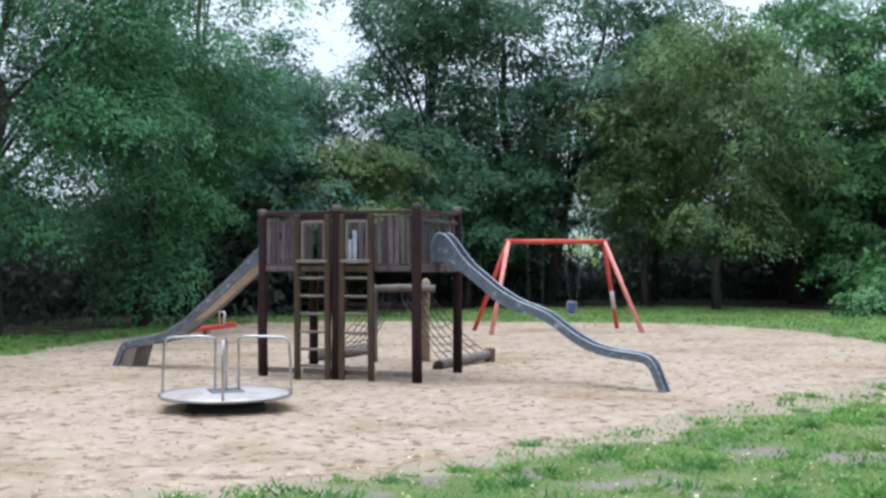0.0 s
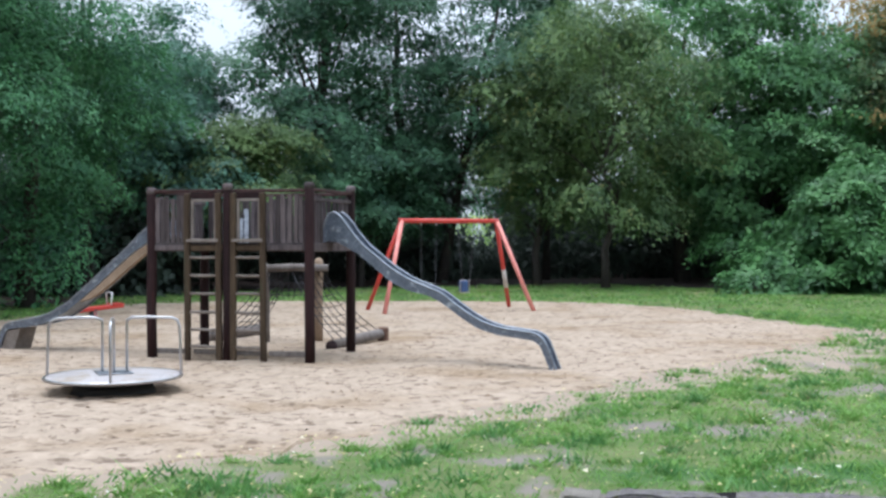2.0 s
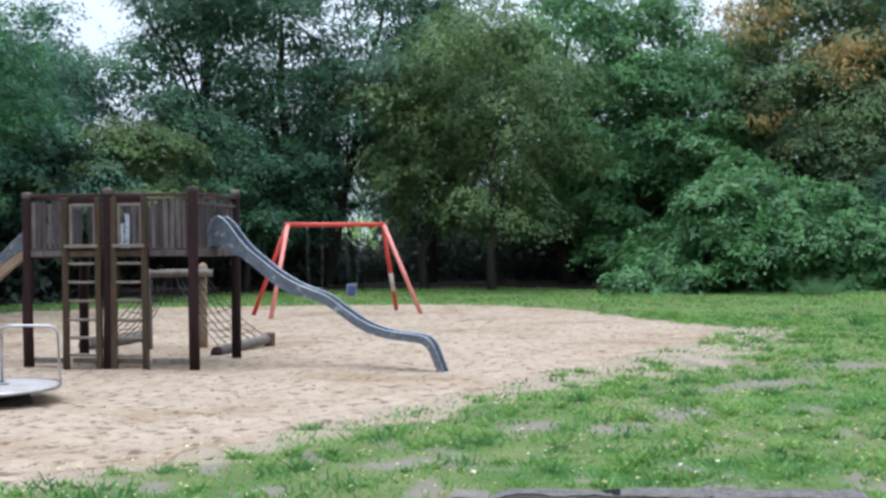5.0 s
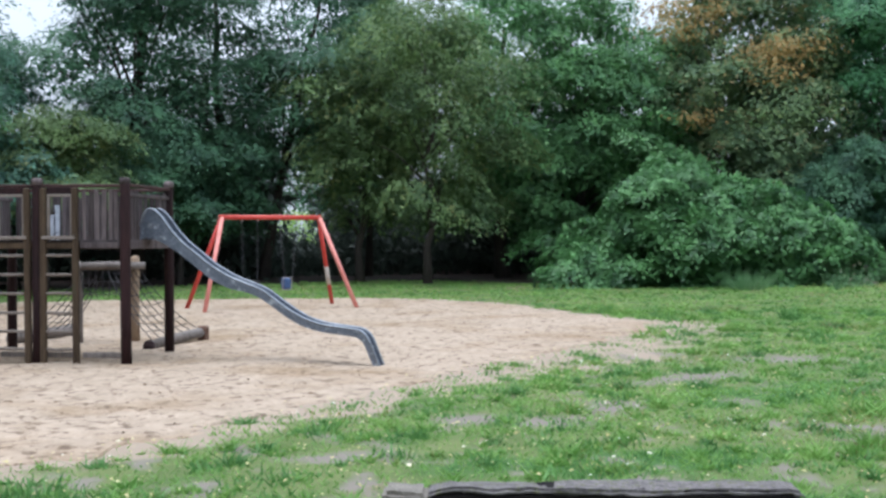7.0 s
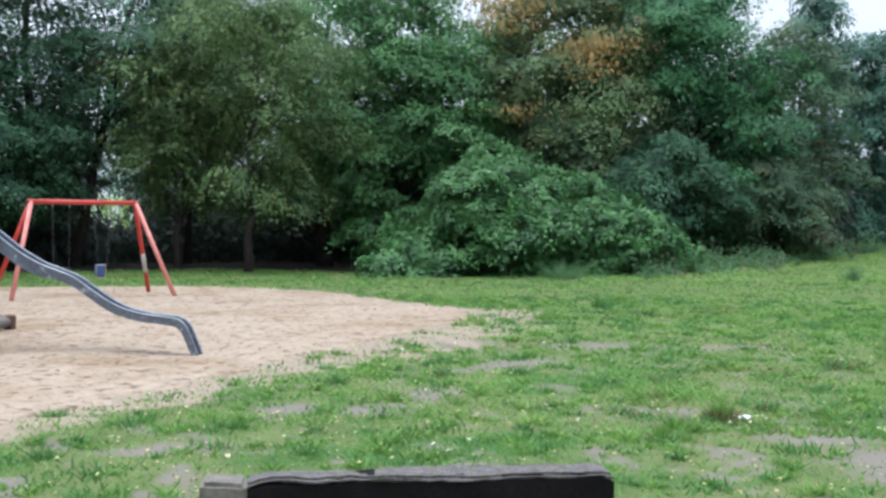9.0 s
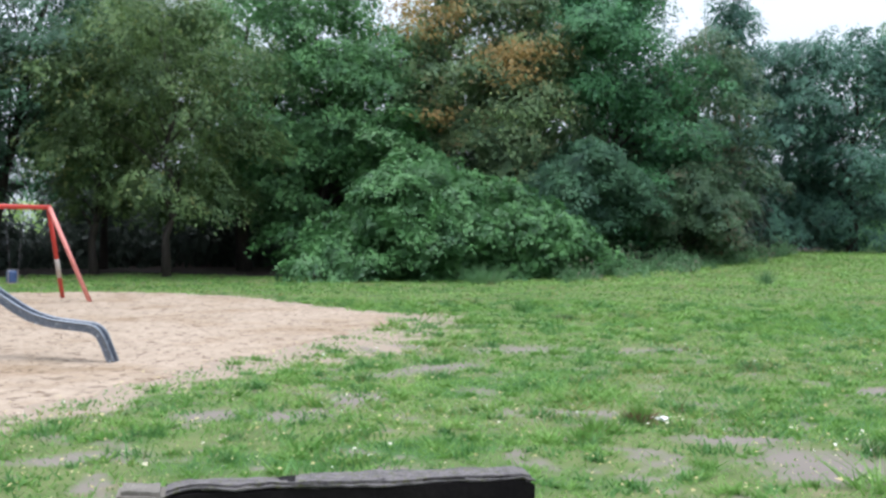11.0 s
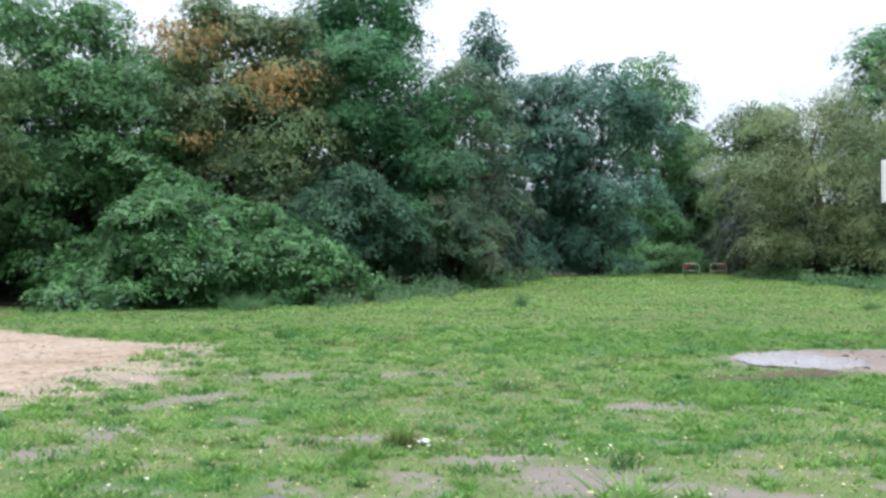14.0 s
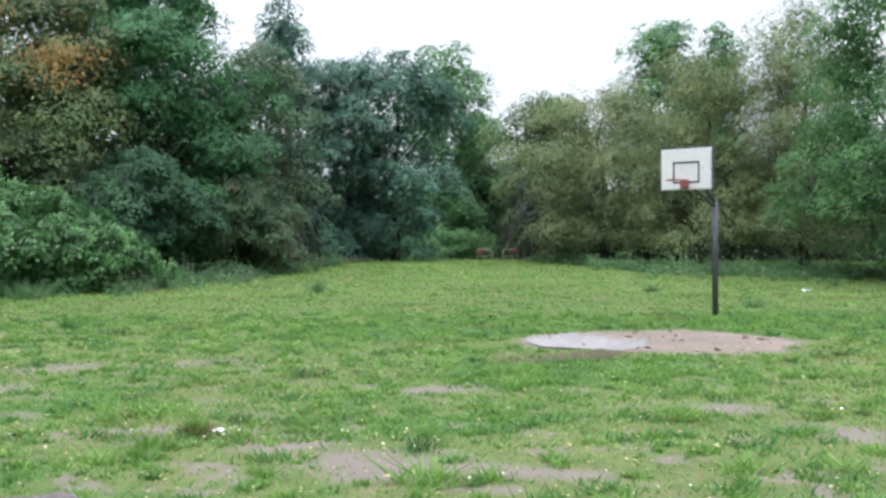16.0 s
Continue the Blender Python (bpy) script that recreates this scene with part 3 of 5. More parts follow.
def tree(az, dist, h, r, base, leafm, label, shape="oval", clumps=150, leaves=14000, leaf=0.17, spread=1.0, layered=0.55, hollow=0.35, seed=0,
         trunk=0.22, name="tree", category="tree", group="trees round the playground", slim=0.55, droop=0.35, limbs=14, lean=(0, 0), core=0.20, boughs=()):
    rng = np.random.RandomState(seed)
    leaves = int(leaves * 2.5)
    x, y = dist * math.sin(radians(az)), dist * math.cos(radians(az))
    z = float(terrain(x, y))
    t = thing(name, pose(x, y, z - 0.03), label, category, group)
    c, p, o = crown_points(rng, h, r, base, shape, int(clumps * 0.62), leaves, spread, layered, hollow)
    sizes = np.full(len(p), leaf * 0.78)
    # larger sprays inside the crown close it
    m = int(leaves * core)
    j = rng.choice(len(c), m)
    inner = c[j] * [0.72, 0.72, 0.95] + np.clip(rng.normal(0, 0.42, (m, 3)), -0.6, 0.6) * spread
    inner[:, 2] = np.maximum(inner[:, 2], 0.15)
    p, o = np.concatenate([p, inner]), np.concatenate([o, rng.normal(0, 1, (m, 3))])
    sizes = np.concatenate([sizes, np.full(m, leaf * 1.2)])
    p[:, :2] += np.array(lean) * (p[:, 2:3] / h)
    raw_mesh("crown", leaf_quads(rng, p, o, sizes, slim * 1.15, droop, flat=True), 3, leafm, t)
    for baz, bd, bz, br, bn, bmat in boughs:
        bx, by = bd * math.sin(radians(baz)) - x, bd * math.cos(radians(baz)) - y
        q = rng.normal(0, 0.60, (bn, 3)) * [br * 1.25, br * 1.25, br * 0.38]
        raw_mesh("turned_bough", leaf_quads(rng, q + [bx, by, bz - z], q / (np.linalg.norm(q, axis=1, keepdims=True) + 1e-9), leaf * 0.85, slim, droop, flat=True), 3, bmat, t)["kind"] = "stuff"
    bm = bmesh.new()
    top = h * 0.82
    path = [(lean[0] * k / 6 * 0.8 + rng.normal(0, 0.08) * min(k, 3), lean[1] * k / 6 * 0.8 + rng.normal(0, 0.08) * min(k, 3), top * k / 6) for k in range(7)]
    path[0] = (0, 0, -0.1)
    tube(bm, path, [trunk * (1.25 if k == 0 else 1) * (1 - 0.13 * k) for k in range(7)], 9)
    order = np.argsort(-np.hypot(c[:, 0], c[:, 1]))[: limbs * 4]
    for i in rng.choice(order, min(limbs, len(order)), replace=False):
        e = Vector(c[i]) + Vector((*(np.array(lean) * c[i][2] / h), 0))
        k0 = max(0.12 * h, min(e.z * 0.62, top * 0.9))
        s = k0 / top * 6
        a = Vector(path[int(s)]).lerp(Vector(path[min(6, int(s) + 1)]), s - int(s))
        mid = a.lerp(e, 0.5) + Vector((0, 0, 0.12 * (e - a).length)) + Vector(rng.normal(0, 0.1, 3))
        r0 = trunk * (1 - 0.13 * s) * 0.38
        tube(bm, [a, a.lerp(mid, 0.5), mid, mid.lerp(e, 0.6), e], [r0, r0 * 0.8, r0 * 0.55, r0 * 0.35, r0 * 0.12], 6)
    part("trunk", bm, M_BARK, t, smooth=True)
    return t


# ---- the wooden play tower ----
TOWER = pose(-0.35, 15.05, 0, 0, 0, -22)  # its near corner; x along the front, y away
tower = thing("play_tower", TOWER, "weathered dark timber play tower with ladders and slatted sides", "play tower")
TW, TD, DECK = 2.36, 1.5, 1.56
for _k, (_x, _y, _h) in enumerate([(0, 0, 2.40), (-1.18, -0.03, 2.40), (-TW, 0, 2.36), (0, TD, 2.42), (-TW, TD, 1.52)]):
    _p = part("post", rounded_post(_h + 0.05, 0.068, 12, _k), M_POST, tower, m=pose(_x, _y, -0.05), smooth=True)
    if _h > 2:
        part("cap", tubed([(0, 0, _h - 0.04), (0, 0, _h + 0.02), (0, 0, _h + 0.042), (0, 0, _h + 0.05)], [0.070, 0.071, 0.060, 0.03], 12), M_SLAT, _p, "weathered grey post head", smooth=True)
# floor boards and the beams under them
for _k in range(11):
    part("floor_board", boxed((0.205, TD + 0.04, 0.035), pose(0, 0, 0), 0.004), M_SLAT, tower, m=pose(-0.11 - _k * 0.214, TD / 2, DECK - 0.02))
for _y in (0.0, TD):
    part("beam", boxed((TW, 0.05, 0.12), Matrix(), 0.008), M_SLAT, tower, m=pose(-TW / 2, _y, DECK - 0.02))
    part("top_rail", boxed((TW + 0.04, 0.075, 0.042), Matrix(), 0.008), M_REDWOOD, tower, m=pose(-TW / 2, _y, 2.30, 0, 0.4))
for _x in (0.0, -TW):
    part("beam", boxed((0.05, TD, 0.12), Matrix(), 0.008), M_SLAT, tower, m=pose(_x, TD / 2, DECK - 0.024))
    part("top_rail", boxed((0.075, TD, 0.042), Matrix(), 0.008), M_REDWOOD, tower, m=pose(_x, TD / 2, 2.304))
    part("top_rail", boxed((0.05, TD, 0.05), Matrix(), 0.008), M_SLAT, tower, m=pose(_x, TD / 2, 2.18))


def slat(h, seed):
    """A rough sawn slat with wavy edges."""
    rng = random.Random(seed)
    bm = bmesh.new()
    rows = []
    for k in range(6):
        z, a, b = h * k / 5, 0.029 + rng.uniform(-0.007, 0.007), 0.029 + rng.uniform(-0.007, 0.007)
        rows.append([bm.verts.new(v) for v in ((-a, -0.011, z), (b, -0.011, z), (b, 0.011, z), (-a, 0.011, z))])
    for p, q in zip(rows, rows[1:]):
        for k in range(4):
            bm.faces.new((p[k], p[(k + 1) % 4], q[(k + 1) % 4], q[k]))
    bm.faces.new(rows[0][::-1])
    bm.faces.new(rows[-1])
    return bm


SLATS = []
for _k in range(5):
    _me = bpy.data.meshes.new("slat")
    _bm = slat((0.66, 0.64, 0.67, 0.62, 0.65)[_k], _k)
    _bm.to_mesh(_me)
    _bm.free()
    _me.materials.append(M_SLAT)
    SLATS.append(_me)
_rng = random.Random(4)


def put_slat(x, y, turn=0, z=DECK + 0.02):
    ob = new("slat", _rng.choice(SLATS))
    ob.parent, ob.matrix_basis = tower, pose(x, y, z, 0, _rng.uniform(-1.5, 1.5), turn)
    return ob


for _x in np.concatenate([np.linspace(-2.26, -1.87, 6), np.linspace(-0.55, -0.11, 6)]):
    put_slat(float(_x), 0.0)
for _x in np.linspace(-2.26, -0.10, 29):
    put_slat(float(_x), TD)
for _y in (0.12, 0.21, 0.30, 0.39, 1.16, 1.25, 1.34):
    put_slat(0.0, _y, 90)
    put_slat(-TW, _y, 90)
for _y in (1.0, 1.08, 1.42):
    put_slat(-TW, _y, 90)
# faded white paint on a few slats of the back wall
for _x, _w, _h in ((-1.735, 0.050, 0.36), (-1.645, 0.062, 0.50)):
    part("painted_slat", slat(_h, int(_w * 1000)), M_FLAKE, tower, "slat with flaking white paint", pose(_x, TD - 0.03, DECK + 0.04, 0, _rng.uniform(-3, 3)))
for _xa, _xb, _m in ((-2.28, -1.83, M_SLAT), (-1.73, -1.25, M_RAIL), (-1.11, -0.70, M_RAIL), (-0.59, -0.08, M_SLAT)):
    part("edge_board", boxed((_xb - _xa, 0.03, 0.075), Matrix(), 0.006), _m, tower, m=pose((_xa + _xb) / 2, -0.045, 1.53))
# ladders: side timbers, rungs and the framed way in above each
for _x0, _x1 in ((-1.775, -1.30), (-1.09, -0.645)):
    for _x in (_x0, _x1):
        part("ladder_timber", boxed((0.085, 0.06, 2.30), pose(0, 0, 1.12), 0.012), M_RAIL, tower, m=pose(_x, -0.055, 0, 0, _rng.uniform(-0.3, 0.3)))
    for _z in (0.19, 0.42, 0.66, 0.91, 1.155, 1.40):
        part("rung", tubed([(_x0, 0, 0), ((_x0 + _x1) / 2, 0, _rng.uniform(-0.006, 0.006)), (_x1, 0, 0)], 0.02, 8), M_PALE, tower, m=pose(0, -0.055, _z), smooth=True)
    part("step_board", boxed((_x1 - _x0, 0.09, 0.045), Matrix(), 0.006), M_PALE, tower, m=pose((_x0 + _x1) / 2, -0.06, 1.63))
    part("lintel", boxed((_x1 - _x0 - 0.08, 0.03, 0.085), Matrix(), 0.006), M_POST, tower, "dark reddish board over the way in", pose((_x0 + _x1) / 2, -0.03, 2.235))
    _w = _x1 - _x0 - 0.13
    for _dx in (-1, 1):
        part("opening_frame", boxed((0.035, 0.035, 0.54), Matrix(), 0.004), M_PALE, tower, m=pose((_x0 + _x1) / 2 + _dx * _w / 2, -0.03, 1.92))
    part("opening_frame", boxed((_w + 0.035, 0.035, 0.035), Matrix(), 0.004), M_PALE, tower, m=pose((_x0 + _x1) / 2, -0.034, 2.175))
for _xa, _xb in ((-TW, -1.82), (-0.60, 0.0), (-1.73, -1.18), (-1.18, -0.69)):
    part("foot_board", boxed((abs(_xb - _xa), 0.04, 0.07), Matrix(), 0.006), M_LOG, tower, m=pose((_xa + _xb) / 2, 0.04, 0.11))


# ---- slides ----
def sweep_between(low, high, y0, y1):
    """A plate between two lines in the x-z plane, thick from y0 to y1."""
    bm = bmesh.new()
    rows = [[bm.verts.new(v) for v in ((a[0], y0, a[1]), (b[0], y0, b[1]), (b[0], y1, b[1]), (a[0], y1, a[1]))] for a, b in zip(low, high)]
    for p, q in zip(rows, rows[1:]):
        for k in range(4):
            bm.faces.new((p[k], q[k], q[(k + 1) % 4], p[(k + 1) % 4]))
    bm.faces.new(rows[0])
    bm.faces.new(rows[-1][::-1])
    bmesh.ops.recalc_face_normals(bm, faces=bm.faces)
    return bm


def resample(line, n):
    """n points along a smoothed line."""
    p = np.array(line, float)
    s = np.r_[0, np.cumsum(np.hypot(*np.diff(p, axis=0).T))]
    t = np.linspace(0, s[-1], n)
    q = np.stack([np.interp(t, s, p[:, k]) for k in range(2)], 1)
    for _ in range(2):
        q[1:-1] = (q[:-2] + 2 * q[1:-1] + q[2:]) / 4
    return q


def slide(name, top, low, bed, y0, y1, label, extra=None):
    t = thing(name, TOWER.copy(), label, "slide")
    n = 90
    top, low, bed = resample(top, n), resample(low, n), resample(bed, n)
    for y, d in ((y0, 0.02), (y1, -0.02)):
        part("side", sweep_between(low, top, y, y + d), M_STEEL, t)
        part("rim", tubed([(a, y + d / 2, b) for a, b in top], 0.018, 8), M_EDGE, t, "rounded steel rim", smooth=True)
    part("chute", sweep_between(bed - [0, 0.02], bed, y0 + 0.024, y1 - 0.024), M_STEEL, t, "polished steel sliding bed")
    if extra:
        extra(t, y0, y1)
    return t


R_TOP = [(0.02, 1.80), (0.06, 1.93), (0.10, 2.0), (0.17, 2.03), (0.30, 1.92), (0.45, 1.71), (0.59, 1.56), (0.77, 1.42), (0.97, 1.26), (1.24, 1.10), (1.49, 1.01), (1.69, 0.93), (1.86, 0.80), (2.06, 0.66), (2.26, 0.55), (2.49, 0.48), (2.97, 0.42), (3.06, 0.36), (3.10, 0.29), (3.25, -0.10)]
R_LOW = [(0.02, 1.60), (0.06, 1.62), (0.10, 1.63), (0.16, 1.63), (0.28, 1.58), (0.41, 1.51), (0.54, 1.43), (0.75, 1.26), (1.0, 1.06), (1.24, 0.95), (1.47, 0.905), (1.64, 0.84), (1.80, 0.73), (2.00, 0.585), (2.20, 0.465), (2.46, 0.39), (2.95, 0.325), (3.01, 0.28), (3.04, 0.23), (3.18, -0.12)]
R_TOP, R_LOW = ([(a - 0.03, b) for a, b in q] for q in (R_TOP, R_LOW))
R_BED = [(a, b + 0.04) for a, b in R_LOW[:-2]] + [(3.04, 0.25), (3.185, -0.10)]


def pale_mark(t, y0, y1):
    part("painted_mark", boxed((0.15, 0.004, 0.075), pose(0.17, y0 - 0.003, 1.78, 0, 8), 0), M_MARK, t, "faded pale paint smear")


slide("wavy_slide", R_TOP, R_LOW, R_BED, 0.50, 0.80, "long wavy grey steel slide from the tower to the sand", pale_mark)

L_TOP = [(-TW - 0.01, 1.93), (-2.55, 1.93), (-2.73, 1.83), (-2.97, 1.62), (-3.16, 1.45), (-3.62, 1.08), (-4.08, 0.71), (-4.39, 0.55), (-4.65, 0.48), (-4.91, 0.43), (-5.12, 0.395), (-5.19, 0.34), (-5.35, 0.0)]
L_LOW = [(-TW - 0.01, 1.66), (-2.55, 1.69), (-2.73, 1.61), (-2.97, 1.46), (-3.16, 1.31), (-3.55, 0.99), (-4.02, 0.63), (-4.36, 0.44), (-4.62, 0.375), (-4.87, 0.34), (-5.10, 0.315), (-5.14, 0.27), (-5.26, -0.02)]
L_BED = [(a, b + 0.04) for a, b in L_LOW[:-2]] + [(-5.16, 0.29), (-5.30, 0.0)]


def under_board(t, y0, y1):
    hi = [(-2.46, 1.66), (-2.73, 1.60), (-2.97, 1.45), (-3.16, 1.30), (-3.55, 0.98), (-3.86, 0.745)]
    lo = [(-2.46, 1.58), (-2.73, 1.48), (-2.95, 1.31), (-3.16, 1.15), (-3.62, 0.80), (-3.87, 0.735)]
    part("board", sweep_between(resample(lo, 16), resample(hi, 16), y0 + 0.008, y0 + 0.10), M_TAN, t, "tan timber casing under the chute")
    part("foot_board", sweep_between([(-5.26, -0.04), (-5.13, 0.29)], [(-5.02, -0.04), (-4.90, 0.33)], y0 + 0.025, y1 - 0.025), M_PALE, t, "grey timber foot")


slide("straight_slide", L_TOP, L_LOW, L_BED, 0.50, 0.95, "grey steel slide with tan timber underneath", under_board)

# ---- merry-go-round ----
merry = thing("merry_go_round", pose(-2.38, 12.40, 0), "low steel merry-go-round with three tubular grab hoops", "merry-go-round")
_bm = bmesh.new()
_prof = [(0.0, 0.205), (0.16, 0.205), (0.66, 0.185), (0.70, 0.18)]
_ring = [[_bm.verts.new((r * math.cos(a), r * math.sin(a), z)) for a in (2 * math.pi * k / 48 for k in range(48))] for r, z in _prof[1:]]
_c = _bm.verts.new((0, 0, 0.207))
for _k in range(48):
    _bm.faces.new((_c, _ring[0][_k], _ring[0][(_k + 1) % 48]))
    for _p, _q in zip(_ring, _ring[1:]):
        _bm.faces.new((_p[_k], _q[_k], _q[(_k + 1) % 48], _p[(_k + 1) % 48]))
part("disc", _bm, M_DISC, merry, "worn pale steel plate dusted with sand", smooth=True)
_bm = bmesh.new()
_prof = [(0.69, 0.178), (0.718, 0.187), (0.730, 0.170), (0.718, 0.150), (0.60, 0.135), (0.40, 0.10), (0.20, 0.07)]
_ring = [[_bm.verts.new((r * math.cos(a), r * math.sin(a), z)) for a in (2 * math.pi * k / 48 for k in range(48))] for r, z in _prof]
for _k in range(48):
    for _p, _q in zip(_ring, _ring[1:]):
        _bm.faces.new((_p[_k], _q[_k], _q[(_k + 1) % 48], _p[(_k + 1) % 48]))
bmesh.ops.recalc_face_normals(_bm, faces=_bm.faces)
part("rim", _bm, M_CHROME, merry, "rounded steel rim", smooth=True)
part("hub_plate", boxed((0.36, 0.36, 0.012), pose(0, 0, 0.212, 0, 0, 20), 0.004), M_EDGE, merry, "pale square plate in the middle")
# drum made wide and black to deepen the shadow under the plate
part("pivot", tubed([(0, 0, -0.05), (0, 0, 0.11)], [0.46, 0.40], 24), M_RUBBER, merry, "pivot drum, black and widened to stand for the shadow below", smooth=True)
for _a in (176, 6, 278.3):
    _d = Vector((math.cos(radians(_a)), math.sin(radians(_a)), 0))
    _i = _d * 0.13 + Vector((0, 0.05, 0))
    _up = Vector((0, 0, 1))
    _pts = [_d * 0.71 + _up * 0.17, _d * 0.70 + _up * 0.45, _d * 0.69 + _up * 0.70, _d * 0.665 + _up * 0.765, _d * 0.61 + _up * 0.79, _d * 0.35 + _up * 0.80, _d * 0.20 + _up * 0.80, _i + _up * 0.77, _i + _up * 0.70, _i + _up * 0.20]
    part("grab_hoop", tubed(_pts, 0.0145, 10), M_CHROME, merry, smooth=True)

# ---- swing ----
SWING = pose(2.72, 27.05, -0.045, 0, 0, 12)
swing = thing("swing_set", SWING, "red-painted steel swing frame with pinker front legs", "swing")
part("top_bar", tubed([(-1.27, 0, 2.16), (1.24, 0, 2.16)], 0.055, 12), M_RED, swing, smooth=True)
for _sx in (-1, 1):
    for _sy in (-1, 1):
        _a, _b = Vector((_sx * 1.2, _sy * 0.03, 2.15)), Vector((_sx * 1.86, _sy * 0.86, -0.08))
        # front legs are pinker: their highlight is put into the paint colour
        _m = M_PINK if _sy < 0 else M_RED
        part("leg", tubed([_a, _b], 0.052, 12), _m, swing, "red leg, pinkish from a highlight put into the colour" if _sy < 0 else "red leg", smooth=True)
        if _sx > 0 and _sy > 0:
            part("bare_patch", tubed([_a.lerp(_b, 0.53), _a.lerp(_b, 0.73)], 0.0545, 12), M_BARE, swing, "leg section with the paint worn away", smooth=True)


def chain(bm, a, b, link=0.06):
    a, b = Vector(a), Vector(b)
    n = int((b - a).length / link)
    for k in range(n):
        p, q = a.lerp(b, k / n), a.lerp(b, (k + 1.15) / n)
        w = Vector((0.010, 0, 0)) if k % 2 else Vector((0, 0.010, 0))
        m = (p + q) / 2
        tube(bm, [p, m + w, q], 0.0035, 4)
        tube(bm, [p, m - w, q], 0.0035, 4)
    return bm


for _x0, _x1, _kind in ((-0.72, -0.34, "flat"), (0.20, 0.62, "bucket")):
    for _x in (_x0, _x1):
        part("hook", tubed([(_x, 0, 2.12), (_x, 0, 2.05)], 0.022, 8), M_CHROME, swing, "bright chain hook")
    _mid = (_x0 + _x1) / 2
    if _kind == "flat":
        for _x in (_x0, _x1):
            part("chain", chain(bmesh.new(), (_x, 0, 2.05), (_mid + (_x - _mid) * 0.9, 0, 0.66)), M_POLE, swing)
        part("seat", boxed((0.42, 0.17, 0.035), pose(_mid, 0, 0.64), 0.012), M_RUBBER, swing, "black rubber swing seat")
    else:
        for _x, _e in ((_x0, 0.19), (_x1, 0.53)):
            part("chain", chain(bmesh.new(), (_x, 0, 2.05), (_mid + (_x - _mid) * 0.45, 0, 0.72)), M_POLE, swing)
        _bs = boxed((0.21, 0.20, 0.30), Matrix(), 0.045)
        _seat = part("bucket_seat", _bs, M_BLUE, swing, "blue toddler bucket seat", pose(_mid - 0.06, 0, 0.58))
        part("seat_rim", tubed([(-0.11, -0.105, -0.145), (-0.11, -0.105, 0.15), (0.11, -0.105, 0.15), (0.11, -0.105, -0.145), (-0.11, -0.105, -0.145)], 0.010, 6), M_DISC, _seat, "pale grey rim")

# ---- see-saw ----
saw = thing("seesaw", pose(-5.24, 25.1, -0.055, 0, 0, 50), "small red see-saw with pale grab handles", "see-saw")
part("beam", boxed((1.70, 0.16, 0.10), pose(-0.06, 0, 0.225, 0, -3), 0.02), M_RED, saw)
part("base", boxed((0.13, 0.16, 0.22), pose(0, 0, 0.09), 0.03), M_PINK, saw, "faded red pivot block")
part("spring", tubed([(0.0, 0, 0.0), (0, 0, 0.22)], 0.085, 12), M_POLE, saw)
for _s in (-1, 1):
    _z = 0.27 + _s * 0.025
    part("handle", tubed([(_s * 0.42, -0.10, _z + 0.27), (_s * 0.42, -0.07, _z), (_s * 0.42, 0.07, _z), (_s * 0.42, 0.10, _z + 0.27), (_s * 0.42, -0.10, _z + 0.27)], 0.018, 8), M_WHITE, saw, "pale tubular handle", smooth=True)
    part("seat", boxed((0.26, 0.20, 0.03), pose(_s * 0.56, 0, 0.285 + _s * 0.030, 0, -3), 0.01), M_RED, saw)

# ---- rope climbing frame behind the tower ----
climb = thing("rope_climber", pose(-0.29, 18.43, 0), "timber climbing frame with rope nets between logs", "climbing frame")
part("post", rounded_post(1.40, 0.078, 12, 9), M_TAN, climb, "light tan post", pose(0, 0, -0.05), True)
part("post", rounded_post(1.32, 0.08, 12, 10), M_LOG, climb, "", pose(-0.86, 0, -0.05), True)
part("cross_log", tubed([(-0.80, -0.13, 1.19), (-0.4, -0.13, 1.20), (0.16, -0.13, 1.19)], [0.058, 0.063, 0.058], 12), M_LOG, climb, "grey peeled cross log", smooth=True)


def net(corners, nu, nv, sag):
    """A net between four corners: two along the top, two along the foot."""
    a, b, c, d = (Vector(p) for p in corners)
    bm = bmesh.new()

    def at(u, v):
        p = a.lerp(b, u).lerp(d.lerp(c, u), v)
        return p - Vector((0, 0, sag * math.sin(math.pi * v) * (0.6 + 0.4 * math.sin(math.pi * u))))

    for i in range(nu + 1):
        tube(bm, [at(i / nu, k / 8) for k in range(9)], 0.0075, 5)
    for j in range(1, nv):
        tube(bm, [at(k / 8, j / nv) for k in range(9)], 0.0065, 5)
    return bm


part("net", net([(-0.76, -0.1, 1.14), (-0.45, -0.1, 1.14), (-1.05, 1.0, 0.14), (-1.72, 0.05, 0.14)], 6, 7, 0.16), M_ROPE, climb, "dark sagging rope net")
part("net", net([(-0.42, -0.13, 1.14), (0.06, -0.13, 1.14), (0.95, 0.0, 0.18), (0.25, -1.35, 0.14)], 6, 7, 0.16), M_ROPE, climb, "dark sagging rope net")
part("net", net([(-0.80, -0.13, 1.13), (-0.05, -0.13, 1.13), (-0.10, -0.16, 0.72), (-0.75, -0.16, 0.72)], 7, 4, 0.10), M_ROPE, climb, "dark hanging rope net")
_lg = part("ground_log", tubed([(0.24, -1.44, 0.06), (0.62, -0.75, 0.10), (1.0, -0.10, 0.12)], [0.075, 0.08, 0.08], 12), M_LOG, climb, "grey log lying on the sand", smooth=True)
part("end_block", boxed((0.135, 0.16, 0.24), pose(0, 0, 0.10), 0.02), M_RUST, climb, "short reddish-brown end block", pose(1.05, -0.05, 0, 0, 0, -30))
part("end_block", rounded_post(0.17, 0.09, 12, 12), M_POST, climb, "dark short end post", pose(0.22, -1.46, -0.03), True)
